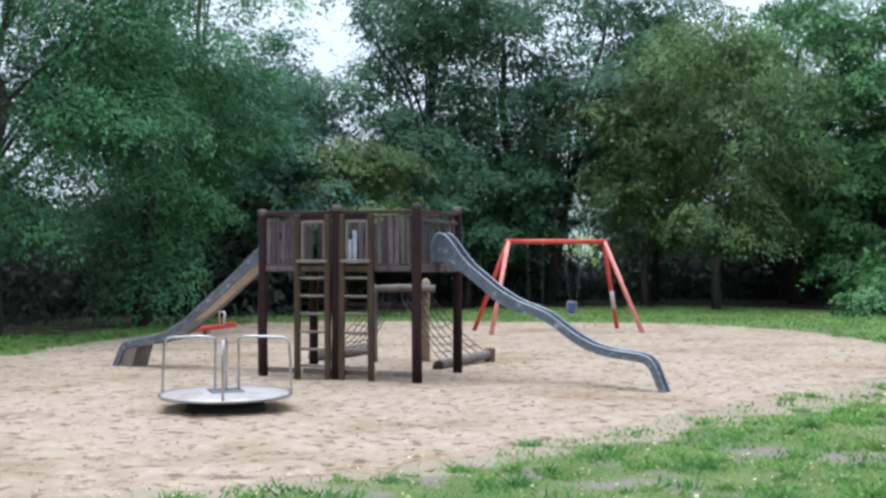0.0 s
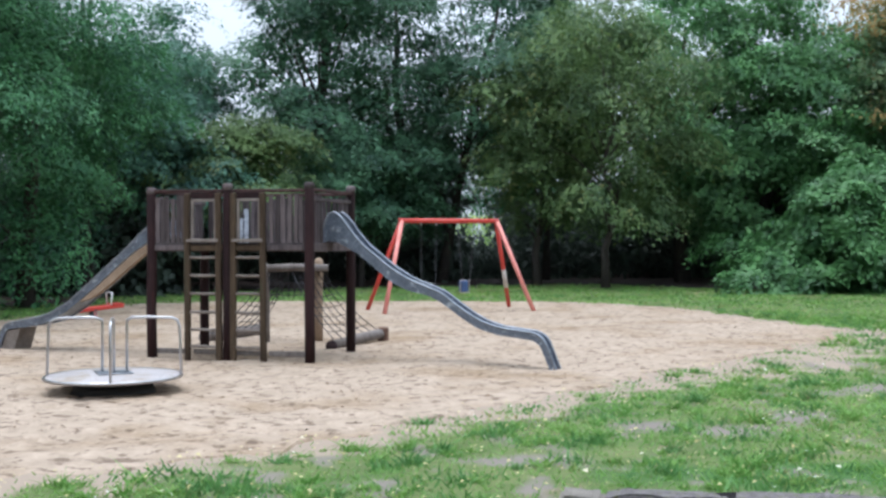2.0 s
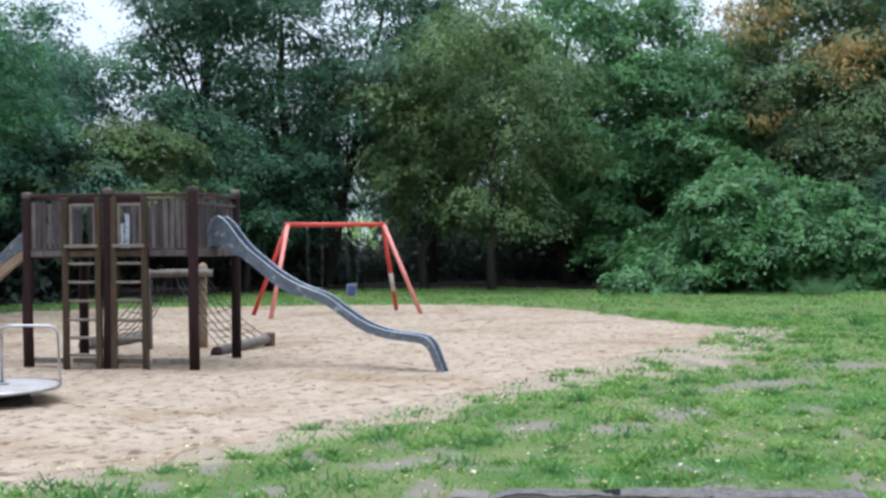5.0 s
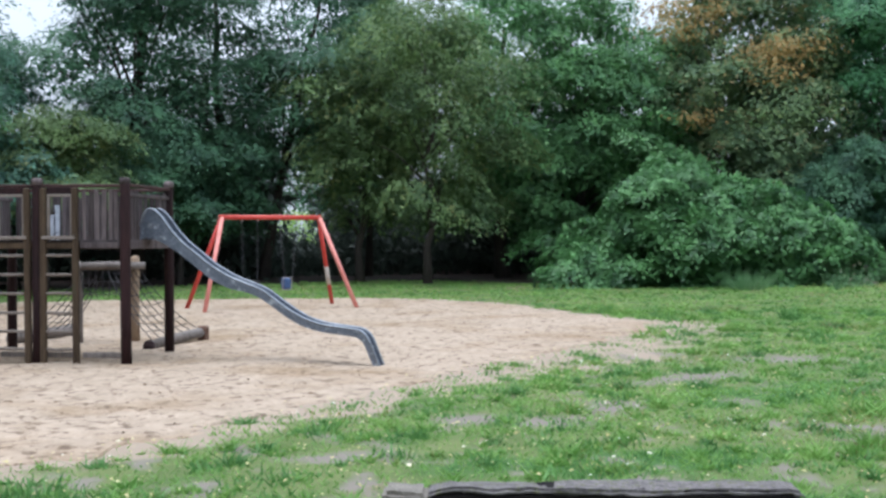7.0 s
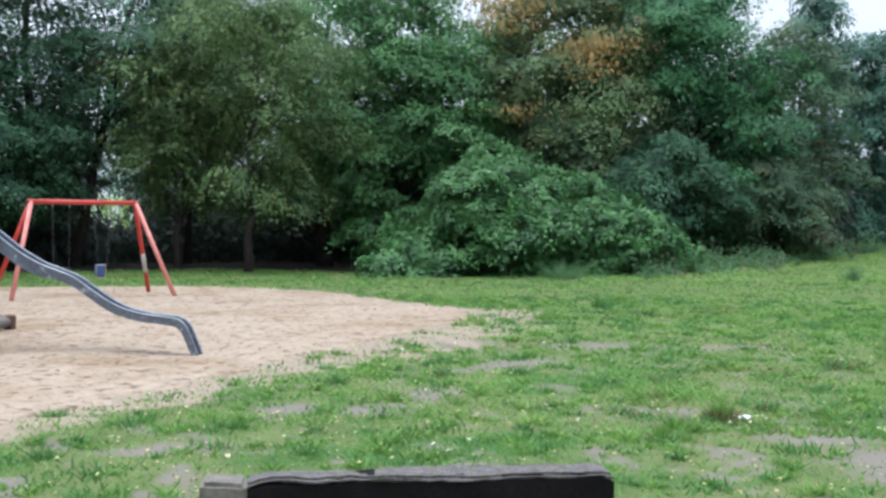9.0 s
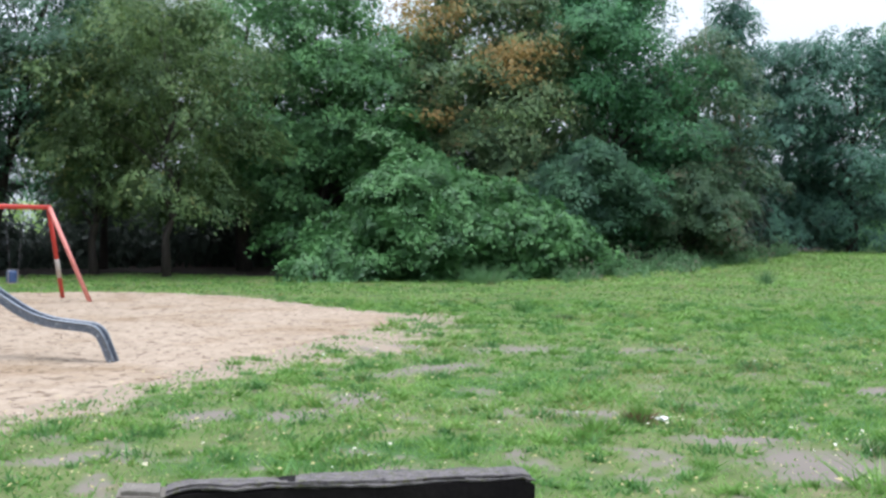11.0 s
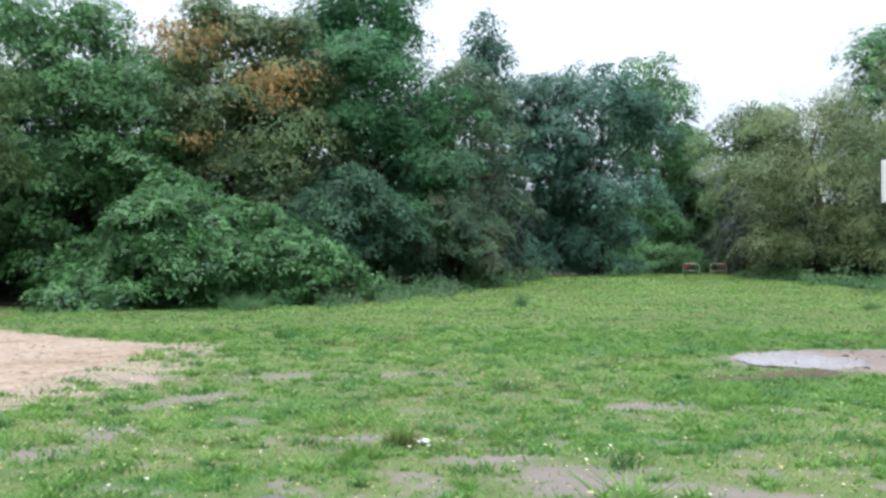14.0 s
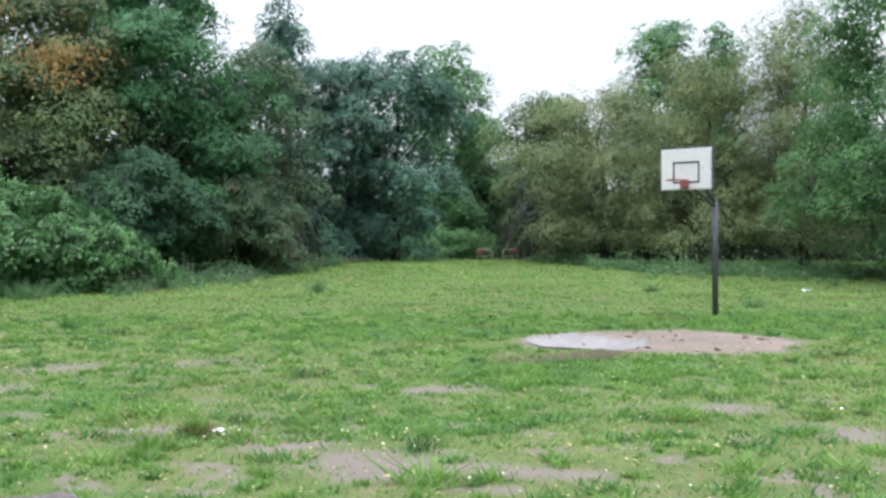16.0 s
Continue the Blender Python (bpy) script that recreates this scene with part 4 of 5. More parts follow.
part("ground_log", tubed([(-1.85, 0.0, 0.08), (-1.4, 0.6, 0.11), (-1.0, 1.1, 0.12)], [0.085, 0.09, 0.085], 12), M_LOG, climb, "grey log lying on the sand", smooth=True)
part("end_block", rounded_post(0.30, 0.08, 12, 13), M_POST, climb, "dark short end post", pose(-0.96, 1.15, -0.03), True)

# ---- basketball hoop ----
hoop = thing("basketball_hoop", pose(22.33, 11.29, 0, 0, 0, 0), "worn white basketball board on a dark steel pole", "basketball hoop")
part("pole", tubed([(0, 0, -0.1), (0, 0, 1.4), (0, 0, 2.52)], [0.068, 0.064, 0.062], 14), M_POLE, hoop, smooth=True)
_n = Vector((-1.0, -0.014, 0)).normalized()  # the way the board faces
_s = Vector((0, 0, 1)).cross(_n)              # along the board
_o = Vector((0.0, 0, 3.13)) + _n * 1.30
_B = Matrix((_s.to_4d(), _n.to_4d(), Vector((0, 0, 1, 0)), (0, 0, 0, 1))).transposed()
for _i in range(3):
    _B[3][_i] = 0
_B.translation = _o
part("board", boxed((1.15, 0.04, 0.85), Matrix(), 0.006), M_WHITE, hoop, "flaking white board with a black target frame", _B)
for _x, _z, _w, _h in ((0, 0.14, 0.60, 0.035), (0, -0.27, 0.60, 0.035), (-0.2825, -0.065, 0.035, 0.375), (0.2825, -0.065, 0.035, 0.375)):
    part("target_line", boxed((_w, 0.006, _h), Matrix(), 0), M_BLACK, hoop, "black painted line", _B @ pose(_x, 0.024, _z))
for _x in (-0.585, 0.585):
    part("board_edge", boxed((0.03, 0.05, 0.88), Matrix(), 0.004), M_POLE, hoop, "dark steel edging", _B @ pose(_x, -0.01, 0))
part("board_edge", boxed((1.20, 0.05, 0.03), Matrix(), 0.004), M_POLE, hoop, "dark steel edging", _B @ pose(0, -0.01, 0.44))
for _k in range(11):
    part("bolt", boxed((0.022, 0.008, 0.035), Matrix(), 0), M_BLACK, hoop, "", _B @ pose(0.562, 0.022, -0.38 + _k * 0.072))
for _k in range(14):
    part("bolt", boxed((0.035, 0.008, 0.022), Matrix(), 0), M_BLACK, hoop, "", _B @ pose(-0.50 + _k * 0.078, 0.022, -0.412))
part("bracket", boxed((0.14, 0.16, 0.16), Matrix(), 0.02), M_ORANGE, hoop, "rusty red rim bracket", _B @ pose(0, 0.10, -0.32))
part("rim", tubed([(0.225 * math.cos(a), 0.40 + 0.225 * math.sin(a), -0.24) for a in (2 * math.pi * k / 28 for k in range(29))], 0.011, 8), M_ORANGE, hoop, "orange steel rim", _B, True)
for _z0, _z1 in ((2.40, 2.86), (2.48, 3.25)):
    part("arm", tubed([(0, 0, _z0), tuple(_n * 1.27 + Vector((0, 0, _z1)))], 0.04, 8), M_POLE, hoop, smooth=True)

# bare wet patch in front of it, with standing water
_ca = np.linspace(0, 2 * math.pi, 181)[:-1]
_cr = court_depth(COURT_C[0] + np.cos(_ca) * 0.001, COURT_C[1] + np.sin(_ca) * 0.001)
tagged(sheet("bare_patch", np.linspace(0.06, 1, 26), _ca, lambda x, y: 0.012 + 0.004 * rough(x, y, 0.7, 66) - 0.05 * (1 - smooth01(-0.02, 0.10, court_depth(x, y))), COURT_C, M_COURT, rim=_cr), "bare wet pinkish-brown earth before the hoop", "bare ground", kind="structure")
_wc = (15.05, 10.0)
_wx = np.stack([1.75 * np.cos(_ca), 1.0 * np.sin(_ca)], 1) * (1 + 0.14 * np.sin(3 * _ca + 0.5) + 0.10 * np.sin(5 * _ca + 2) + 0.06 * np.sin(9 * _ca) + 0.04 * np.sin(17 * _ca))[:, None]
_wt = radians(32)
_wp = _wx @ np.array([[math.cos(_wt), math.sin(_wt)], [-math.sin(_wt), math.cos(_wt)]])
_wa, _wl = np.arctan2(_wp[:, 1], _wp[:, 0]), np.hypot(_wp[:, 0], _wp[:, 1])
_ca2 = np.linspace(-math.pi, math.pi, 361)[:-1]
_o2 = np.argsort(_wa)
_wl = np.interp(_ca2, _wa[_o2], _wl[_o2], period=2 * math.pi)
_wl = np.minimum(_wl, np.array([min(r for r in np.linspace(0.2, 4, 96) if court_depth(_wc[0] + r * math.cos(a), _wc[1] + r * math.sin(a)) < 0.06) for a in _ca2]))


def ripples(x, y):
    """Small wind ripples on the puddle."""
    return 0.0225 + 0.0062 * rough(x, y, 0.24, 70) + 0.0020 * rough(x, y, 0.12, 71)


tagged(sheet("puddle", np.linspace(0.02, 1, 70), _ca2, ripples, _wc, M_WATER, rim=_wl), "shallow rain puddle, its white sky reflection partly in the colour", "puddle", kind="structure")


# ---- far gates ----
def gate(az, dist):
    x, y = dist * math.sin(radians(az)), dist * math.cos(radians(az))
    t = thing("gate", pose(x, y, float(terrain(x, y)) + 0.06, 0, 0, -az), "low white tubular barrier with a red panel", "gate", "far gates")
    w = 0.40
    part("frame", tubed([(-w, 0, -0.2), (-w, 0, 0.46), (-w + 0.04, 0, 0.53), (-w + 0.11, 0, 0.56), (w - 0.11, 0, 0.56), (w - 0.04, 0, 0.53), (w, 0, 0.46), (w, 0, -0.2)], 0.026, 8), M_BARE, t, smooth=True)
    part("bar", tubed([(-w, 0, 0.20), (w, 0, 0.20)], 0.024, 8), M_BARE, t, smooth=True)
    part("panel", boxed((0.34, 0.03, 0.20), pose(-0.23 if az < 52.5 else 0.23, -0.045, 0.45), 0.005), M_ORANGE, t, "red warning panel")
    return t


gate(51.75, 60)
gate(53.05, 60)

# ---- bench before the camera ----
bench = thing("beam_bench", pose(1.97, 4.87, 0, 0, 0, -15.0), "low bench of a beam coloured black for shade, with a lichen-grey top", "bench")


def rough_block(size, seed, cut=8, fall=0.028):
    """A block with knocked, uneven edges."""
    bm = bmesh.new()
    r = bmesh.ops.create_cube(bm, size=1.0)
    bmesh.ops.scale(bm, vec=size, verts=r["verts"])
    bmesh.ops.bevel(bm, geom=list(bm.edges), offset=0.022, segments=2, affect="EDGES")
    long = [e for e in bm.edges if abs((e.verts[0].co - e.verts[1].co).x) > size[0] * 0.5]
    bmesh.ops.subdivide_edges(bm, edges=long, cuts=cut * 4, use_grid_fill=True)
    for v in bm.verts:
        v.co += Vector((0, noise.noise(v.co * 4 + Vector((seed, 0, 0))), noise.noise(v.co * 5 + Vector((0, seed, 0))))) * 0.016
        v.co += Vector((0, noise.noise(v.co * 17 + Vector((seed, 0, 0))), noise.noise(v.co * 19 + Vector((0, seed, 0))))) * 0.007
        end = max(0.0, (abs(v.co.x) - size[0] / 2 + 0.07) / 0.07)
        v.co.z -= fall * end * end
    return bm


part("beam", rough_block((1.74, 0.19, 0.27), 3), M_BEAM, bench, "timber beam, its shaded side coloured black", pose(0.08, 0.05, 0.305))
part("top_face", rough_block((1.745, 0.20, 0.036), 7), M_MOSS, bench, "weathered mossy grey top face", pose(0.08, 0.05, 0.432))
part("end_block", rough_block((0.21, 0.24, 0.46), 5, 2, 0.0), M_STONE, bench, "grey concrete end block", pose(-0.88, 0.035, 0.215))
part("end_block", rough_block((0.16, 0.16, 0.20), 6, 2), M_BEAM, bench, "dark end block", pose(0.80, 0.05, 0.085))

# ---- pale rail beyond the trees ----
rail = thing("rail_fence", pose(82 * math.sin(radians(6.55)), 82 * math.cos(radians(6.55)), 0, 0, 0, -7), "short pale rail fence beyond the trees", "fence")
for _x in (-0.6, 0.0, 0.6):
    part("post", boxed((0.10, 0.10, 2.05), pose(_x, 0, 1.0), 0.01), M_WHITE, rail)
for _z in (1.55, 1.95):
    part("rail", boxed((1.4, 0.04, 0.20), pose(0, -0.06, _z), 0.01), M_WHITE, rail)

# ---- trees and bushes round the clearing ----
BIG = "tall dark-leaved tree at the edge of the clearing"
# the west side, nearest
tree(-21.8, 27, 12.5, 4.8, 2.7, L_DEEP, "large spreading tree with foliage hanging low over the lawn", "hang", 150, 40000, 0.115, 1.35, 0.45, 0.45, 1, 0.22, droop=0.8, limbs=22, core=0.14)
tree(-14.9, 30, 12.5, 2.3, 0.6, L_DEEP, "large spreading tree with foliage hanging low over the lawn", "hang", 120, 33000, 0.12, 1.25, 0.5, 0.45, 2, 0.22, droop=0.8, limbs=22, core=0.10)
tree(-12.0, 36, 12.8, 2.3, 3.0, L_MID, "open leafy tree with sky showing through", "oval", 70, 7500, 0.16, 1.0, 0.5, 0.35, 33, 0.2, core=0.04)
tree(-10.8, 38, 8.3, 3.3, 1.6, L_BLUE, "dense blue-green tree with low branches", "oval", 170, 17000, 0.18, 1.0, 0.5, 0.3, 3, 0.22)
tree(-7.6, 42, 10.0, 2.5, 1.0, L_BLUE, "middle-sized leafy tree in the shade", "cone", 130, 11000, 0.17, 0.9, 0.5, 0.3, 4, 0.2, core=0.05)
tree(-5.0, 37.5, 5.4, 2.6, 2.7, L_OLIVE, "small yellowish-green tree with loose twigs", "dome", 110, 11000, 0.15, 0.8, 0.6, 0.3, 5, 0.1, limbs=10)
tree(-0.8, 43, 14.5, 3.7, 3.2, L_DARK, "tall airy tree with a visible trunk", "oval", 140, 21000, 0.18, 1.15, 0.45, 0.32, 6, 0.32, limbs=16, core=0.12)
tree(2.9, 46, 14.5, 3.9, 1.6, L_DARK, BIG, "hang", 120, 12000, 0.19, 1.1, 0.5, 0.35, 7, 0.3, core=0.05)
tree(5.3, 45, 14.8, 3.9, 4.2, L_DARK, BIG, "tall", 140, 12500, 0.20, 1.1, 0.5, 0.35, 8, 0.21, core=0.07, lean=(3.0, 0))
tree(1.2, 41, 5.7, 2.6, 2.1, L_DARK, "dark leafy tree under taller ones", "dome", 110, 11000, 0.17, 0.9, 0.5, 0.3, 9, 0.14)
tree(13.6, 40, 10.3, 3.5, 2.2, L_OLIVE, "yellow-green tree with loose drooping foliage", "oval", 120, 17000, 0.15, 0.95, 1.15, 0.30, 10, 0.15, droop=0.9, core=0.14)
tree(10.2, 42, 8.6, 2.4, 2.4, L_OLIVE, "yellow-green tree with loose drooping foliage", "oval", 80, 10000, 0.15, 0.8, 1.15, 0.35, 11, 0.16, droop=0.9)
tree(10.6, 48, 13.4, 2.2, 4.5, L_DARK, BIG, "oval", 100, 8000, 0.20, 1.1, 0.5, 0.35, 32, 0.16, core=0.12)
tree(17.4, 46, 12.4, 3.7, 2.4, L_MID, BIG, "tall", 180, 17000, 0.19, 1.1, 0.5, 0.35, 12, 0.28)
tree(21.4, 45, 11.3, 3.0, 2.2, L_MID, BIG, "tall", 170, 15000, 0.19, 1.1, 0.5, 0.35, 13, 0.26)
tree(24.2, 47, 11.0, 3.2, 1.0, L_MID, BIG, "tall", 170, 15000, 0.19, 1.1, 0.5, 0.35, 14, 0.26)
tree(28.4, 45, 12.0, 3.2, 2.5, L_TURN, "tree turning orange in its upper branches", "oval", 190, 20000, 0.18, 1.0, 0.5, 0.3, 15, 0.24, core=0.3, boughs=[(25.6, 42.5, 10.0, 0.9, 300, L_ORANGE), (26.3, 42.3, 9.2, 1.1, 380, L_ORANGE), (27.6, 42.3, 9.9, 0.8, 200, L_ORANGE), (27.0, 41.6, 5.9, 0.8, 260, L_ORANGE)])
tree(31.4, 44, 10.6, 2.2, 2.5, L_TURN, "tree turning orange in its upper branches", "oval", 130, 12000, 0.17, 0.9, 0.5, 0.3, 16, 0.2, core=0.3, boughs=[(30.0, 41.8, 8.0, 0.9, 380, L_ORANGE), (31.2, 41.6, 8.3, 1.0, 520, L_ORANGE), (31.0, 41.8, 7.4, 1.2, 320, L_ORANGE), (31.0, 42.0, 6.0, 1.5, 1300, L_OLIVE)])
tree(35.6, 47, 13.4, 3.6, 1.0, L_DEEP, "tall dark green tree with layered boughs", "tall", 210, 22000, 0.18, 1.2, 0.32, 0.30, 17, 0.26, core=0.4)
tree(39.8, 50, 10.0, 2.6, 0.6, L_RUST, "tree with dull reddish-brown tinges", "oval", 150, 13000, 0.18, 1.0, 0.5, 0.3, 18, 0.22)
tree(41.6, 57, 13.4, 2.3, 0.5, L_BLUE, "tall narrow blue-green tree", "cone", 150, 13000, 0.19, 1.1, 0.5, 0.3, 19, 0.22)
tree(44.0, 60, 12.0, 2.4, 0.6, L_BLUE, "airy blue-green tree at the field's corner", "oval", 120, 11500, 0.20, 1.1, 0.5, 0.35, 20, 0.22, core=0.14)
tree(47.2, 59, 11.2, 2.9, 0.4, L_BLUE, "rounded blue-green tree at the field's corner", "oval", 160, 14000, 0.20, 1.1, 0.5, 0.3, 21, 0.22)
tree(49.7, 72, 13.9, 2.7, 1.0, L_MID, "tall light-green tree behind the others", "oval", 130, 11000, 0.23, 1.3, 0.5, 0.3, 22, 0.25)
tree(51.7, 76, 9.5, 2.2, 0.6, L_MID, "middle-sized tree behind the gates", "oval", 110, 8500, 0.23, 1.2, 0.5, 0.3, 23, 0.2)
tree(55.2, 66, 9.2, 3.5, 0.3, L_OLIVE, "middle-sized tree behind the gates", "oval", 150, 12000, 0.20, 1.2, 0.6, 0.3, 24, 0.2, core=0.35)
tree(8.9, 66, 9.5, 3.2, 3.7, L_DEEP, BIG, "oval", 120, 6000, 0.24, 1.2, 0.5, 0.2, 34, 0.2)
# the east side, behind the basketball hoop
tree(57.8, 56, 8.6, 4.6, 0.8, L_WILLOW, "greyish-olive willow with soft foliage", "dome", 230, 26000, 0.145, 1.0, 0.8, 0.3, 25, 0.2, slim=0.35, droop=0.9)
tree(60.9, 66, 13.9, 3.6, 5.0, L_MID, "slender open tree rising behind the willows", "cone", 130, 8500, 0.22, 1.1, 0.5, 0.4, 26, 0.2)
tree(63.4, 66, 13.4, 2.6, 5.0, L_MID, "slender open tree rising behind the willows", "cone", 90, 5500, 0.22, 1.0, 0.5, 0.4, 27, 0.18)
tree(62.6, 53, 9.4, 4.7, 1.0, L_WILLOW, "greyish-olive willow with soft foliage", "dome", 240, 27000, 0.145, 1.0, 0.8, 0.3, 28, 0.22, slim=0.35, droop=0.9)
tree(67.4, 51, 11.5, 3.8, 1.0, L_WILLOW, "greyish-olive willow with soft foliage", "dome", 220, 24000, 0.145, 1.0, 0.8, 0.3, 29, 0.22, slim=0.35, droop=0.9)
tree(72.0, 42, 12.9, 3.7, 0.9, L_MID, "leafy tree reaching out over the field", "tall", 240, 23000, 0.15, 1.1, 0.5, 0.35, 30, 0.24, core=0.3)
tree(78.0, 40, 12.8, 4.0, 0.4, L_MID, "leafy tree reaching out over the field", "tall", 150, 12000, 0.17, 1.1, 0.45, 0.35, 31, 0.24)
# bushes before the trees
BUSH = "broad glossy-leaved bush standing on the lawn"
tree(25.8, 38.5, 3.7, 3.1, 0.05, L_BUSH, BUSH, "dome", 190, 24000, 0.15, 0.75, 0.6, 0.5, 40, 0.08, name="bush", category="bush", group="bushes", limbs=8, slim=0.7)
tree(29.6, 39.0, 3.4, 2.9, 0.05, L_BUSH, BUSH, "dome", 160, 19000, 0.15, 0.75, 0.6, 0.5, 41, 0.08, name="bush", category="bush", group="bushes", limbs=8, slim=0.7)
tree(25.4, 41.5, 6.1, 2.4, 0.3, L_BUSH, "tall leafy bush behind a broader one", "dome", 130, 13000, 0.15, 0.8, 0.6, 0.4, 42, 0.1, name="bush", category="bush", group="bushes", limbs=8, slim=0.7)
tree(34.0, 42.5, 4.7, 2.2, 1.7, L_DARK, "dark green bush under the trees", "dome", 140, 14000, 0.16, 0.8, 0.5, 0.4, 43, 0.1, name="bush", category="bush", group="bushes", limbs=8)
tree(39.4, 46.0, 3.8, 2.3, 0.7, L_RUST, "brownish-green bush under the trees", "dome", 110, 9500, 0.16, 0.8, 0.5, 0.4, 44, 0.1, name="bush", category="bush", group="bushes", limbs=8)
tree(49.6, 66, 2.0, 2.4, 0.05, L_MID, "low bush by the gates", "dome", 80, 6000, 0.17, 0.8, 0.5, 0.4, 45, 0.06, name="bush", category="bush", group="bushes", limbs=6)
# lit gap beyond the trees, its brightness put into the leaves
tree(7.1, 86, 4.0, 2.8, 0.1, L_LIME, "lime-green shrub beyond the trees, daylight put into its colour", "dome", 80, 7000, 0.18, 0.9, 0.5, 0.3, 46, 0.08, name="shrub", category="shrub", limbs=6)


def woods(az0, az1, near, far, count, top, seed, leaf=0.5):
    """The deep wood as one mass of foliage, its shade put into the leaf colour."""
    rng = np.random.RandomState(seed)
    k = count // 60
    az, d = np.radians(rng.uniform(az0, az1, k)), rng.uniform(near, far, k)
    zc = rng.uniform(0, 1, k) ** 1.1 * (top * (0.75 + 0.25 * np.sin(az * 23))) + 0.2
    c = np.stack([d * np.sin(az), d * np.cos(az), zc], 1)
    i = rng.choice(k, count)
    q = rng.normal(0, 0.55, (count, 3)) * [1.5, 1.5, 0.9]
    p = c[i] + q
    p[:, 2] = np.maximum(p[:, 2], 0.1) + terrain(p[:, 0], p[:, 1])
    o = q / (np.linalg.norm(q, axis=1, keepdims=True) + 1e-9)
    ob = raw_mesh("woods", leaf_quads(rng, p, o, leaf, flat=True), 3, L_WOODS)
    return tagged(ob, "dense woodland, its dimness put into the leaf colour", "woods", kind="stuff")


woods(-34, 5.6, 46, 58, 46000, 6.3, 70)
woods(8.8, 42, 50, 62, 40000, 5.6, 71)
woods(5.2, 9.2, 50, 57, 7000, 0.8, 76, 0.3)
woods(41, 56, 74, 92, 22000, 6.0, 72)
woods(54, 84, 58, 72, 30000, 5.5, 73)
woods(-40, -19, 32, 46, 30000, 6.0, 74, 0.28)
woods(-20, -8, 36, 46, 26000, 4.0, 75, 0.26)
# unseen wood behind the camera, added to block the low sky light
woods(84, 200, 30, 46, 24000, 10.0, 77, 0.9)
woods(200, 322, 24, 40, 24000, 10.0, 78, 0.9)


# ---- grass, weeds and specks on the ground ----
def blades(name, rng, x, y, height, width, material, label, category, lean=0.45):
    n = len(x)
    z = ground_z(x, y)
    a = rng.uniform(0, 2 * math.pi, n)
    h = height * rng.uniform(0.5, 1.4, n)
    w = width * rng.uniform(0.7, 1.3, n)
    lx, ly = rng.normal(0, lean, n) * h, rng.normal(0, lean, n) * h
    ux, uy = np.cos(a) * w, np.sin(a) * w
    v = np.stack([np.stack([x - ux, y - uy, z - 0.005], 1), np.stack([x + ux, y + uy, z - 0.005], 1), np.stack([x + lx, y + ly, z + h], 1)], 1)
    return tagged(raw_mesh(name, v, 3, material), label, category, kind="stuff")


def scatter(rng, n, d0, d1, az0=-27, az1=75, power=1.0):
    d = d0 + (d1 - d0) * rng.uniform(0, 1, n) ** power
    az = np.radians(rng.uniform(az0, az1, n))
    return d * np.sin(az), d * np.cos(az)


_r = np.random.RandomState(80)
_tx, _ty = scatter(_r, 26000, 9, 58, power=1.0)
_keep = (sand_depth(_tx, _ty) < 0.05) & (_r.uniform(0, 1, len(_tx)) > bareness(_tx, _ty) * 1.1) & (woods_floor(_tx, _ty) < 0.5)
_keep &= court_depth(_tx, _ty) < 0.05
_tx, _ty = _tx[_keep], _ty[_keep]
_i = np.repeat(np.arange(len(_tx)), 9)
_sp = 0.06 + 0.006 * np.hypot(_tx, _ty)[_i]
_bx, _by = _tx[_i] + _r.normal(0, 1, len(_i)) * _sp, _ty[_i] + _r.normal(0, 1, len(_i)) * _sp
_hh = (0.024 + 0.016 * np.clip(rough(_bx, _by, 2.2, 81), -0.6, 1.2)) * (1 + 0.02 * np.hypot(_bx, _by))
blades("grass", _r, _bx, _by, _hh, 0.006 + 0.0006 * np.hypot(_bx, _by), L_LAWN, "short patchy lawn grass", "grass", 0.9)
# thin short grass on the near lawn, thicker where it is lush
_tx, _ty = scatter(_r, 150000, 4.0, 19, power=0.95)
_keep = (sand_depth(_tx, _ty) < 0.05) & (court_depth(_tx, _ty) < 0.05)
_keep &= _r.uniform(0, 1, len(_tx)) < 0.06 + 0.42 * (1 - bareness(_tx, _ty)) + 0.52 * lushness(_tx, _ty)
_tx, _ty = _tx[_keep], _ty[_keep]
blades("near_grass", _r, _tx, _ty, 0.030, 0.008, L_GRASS, "thin short lawn grass", "grass", 1.0)
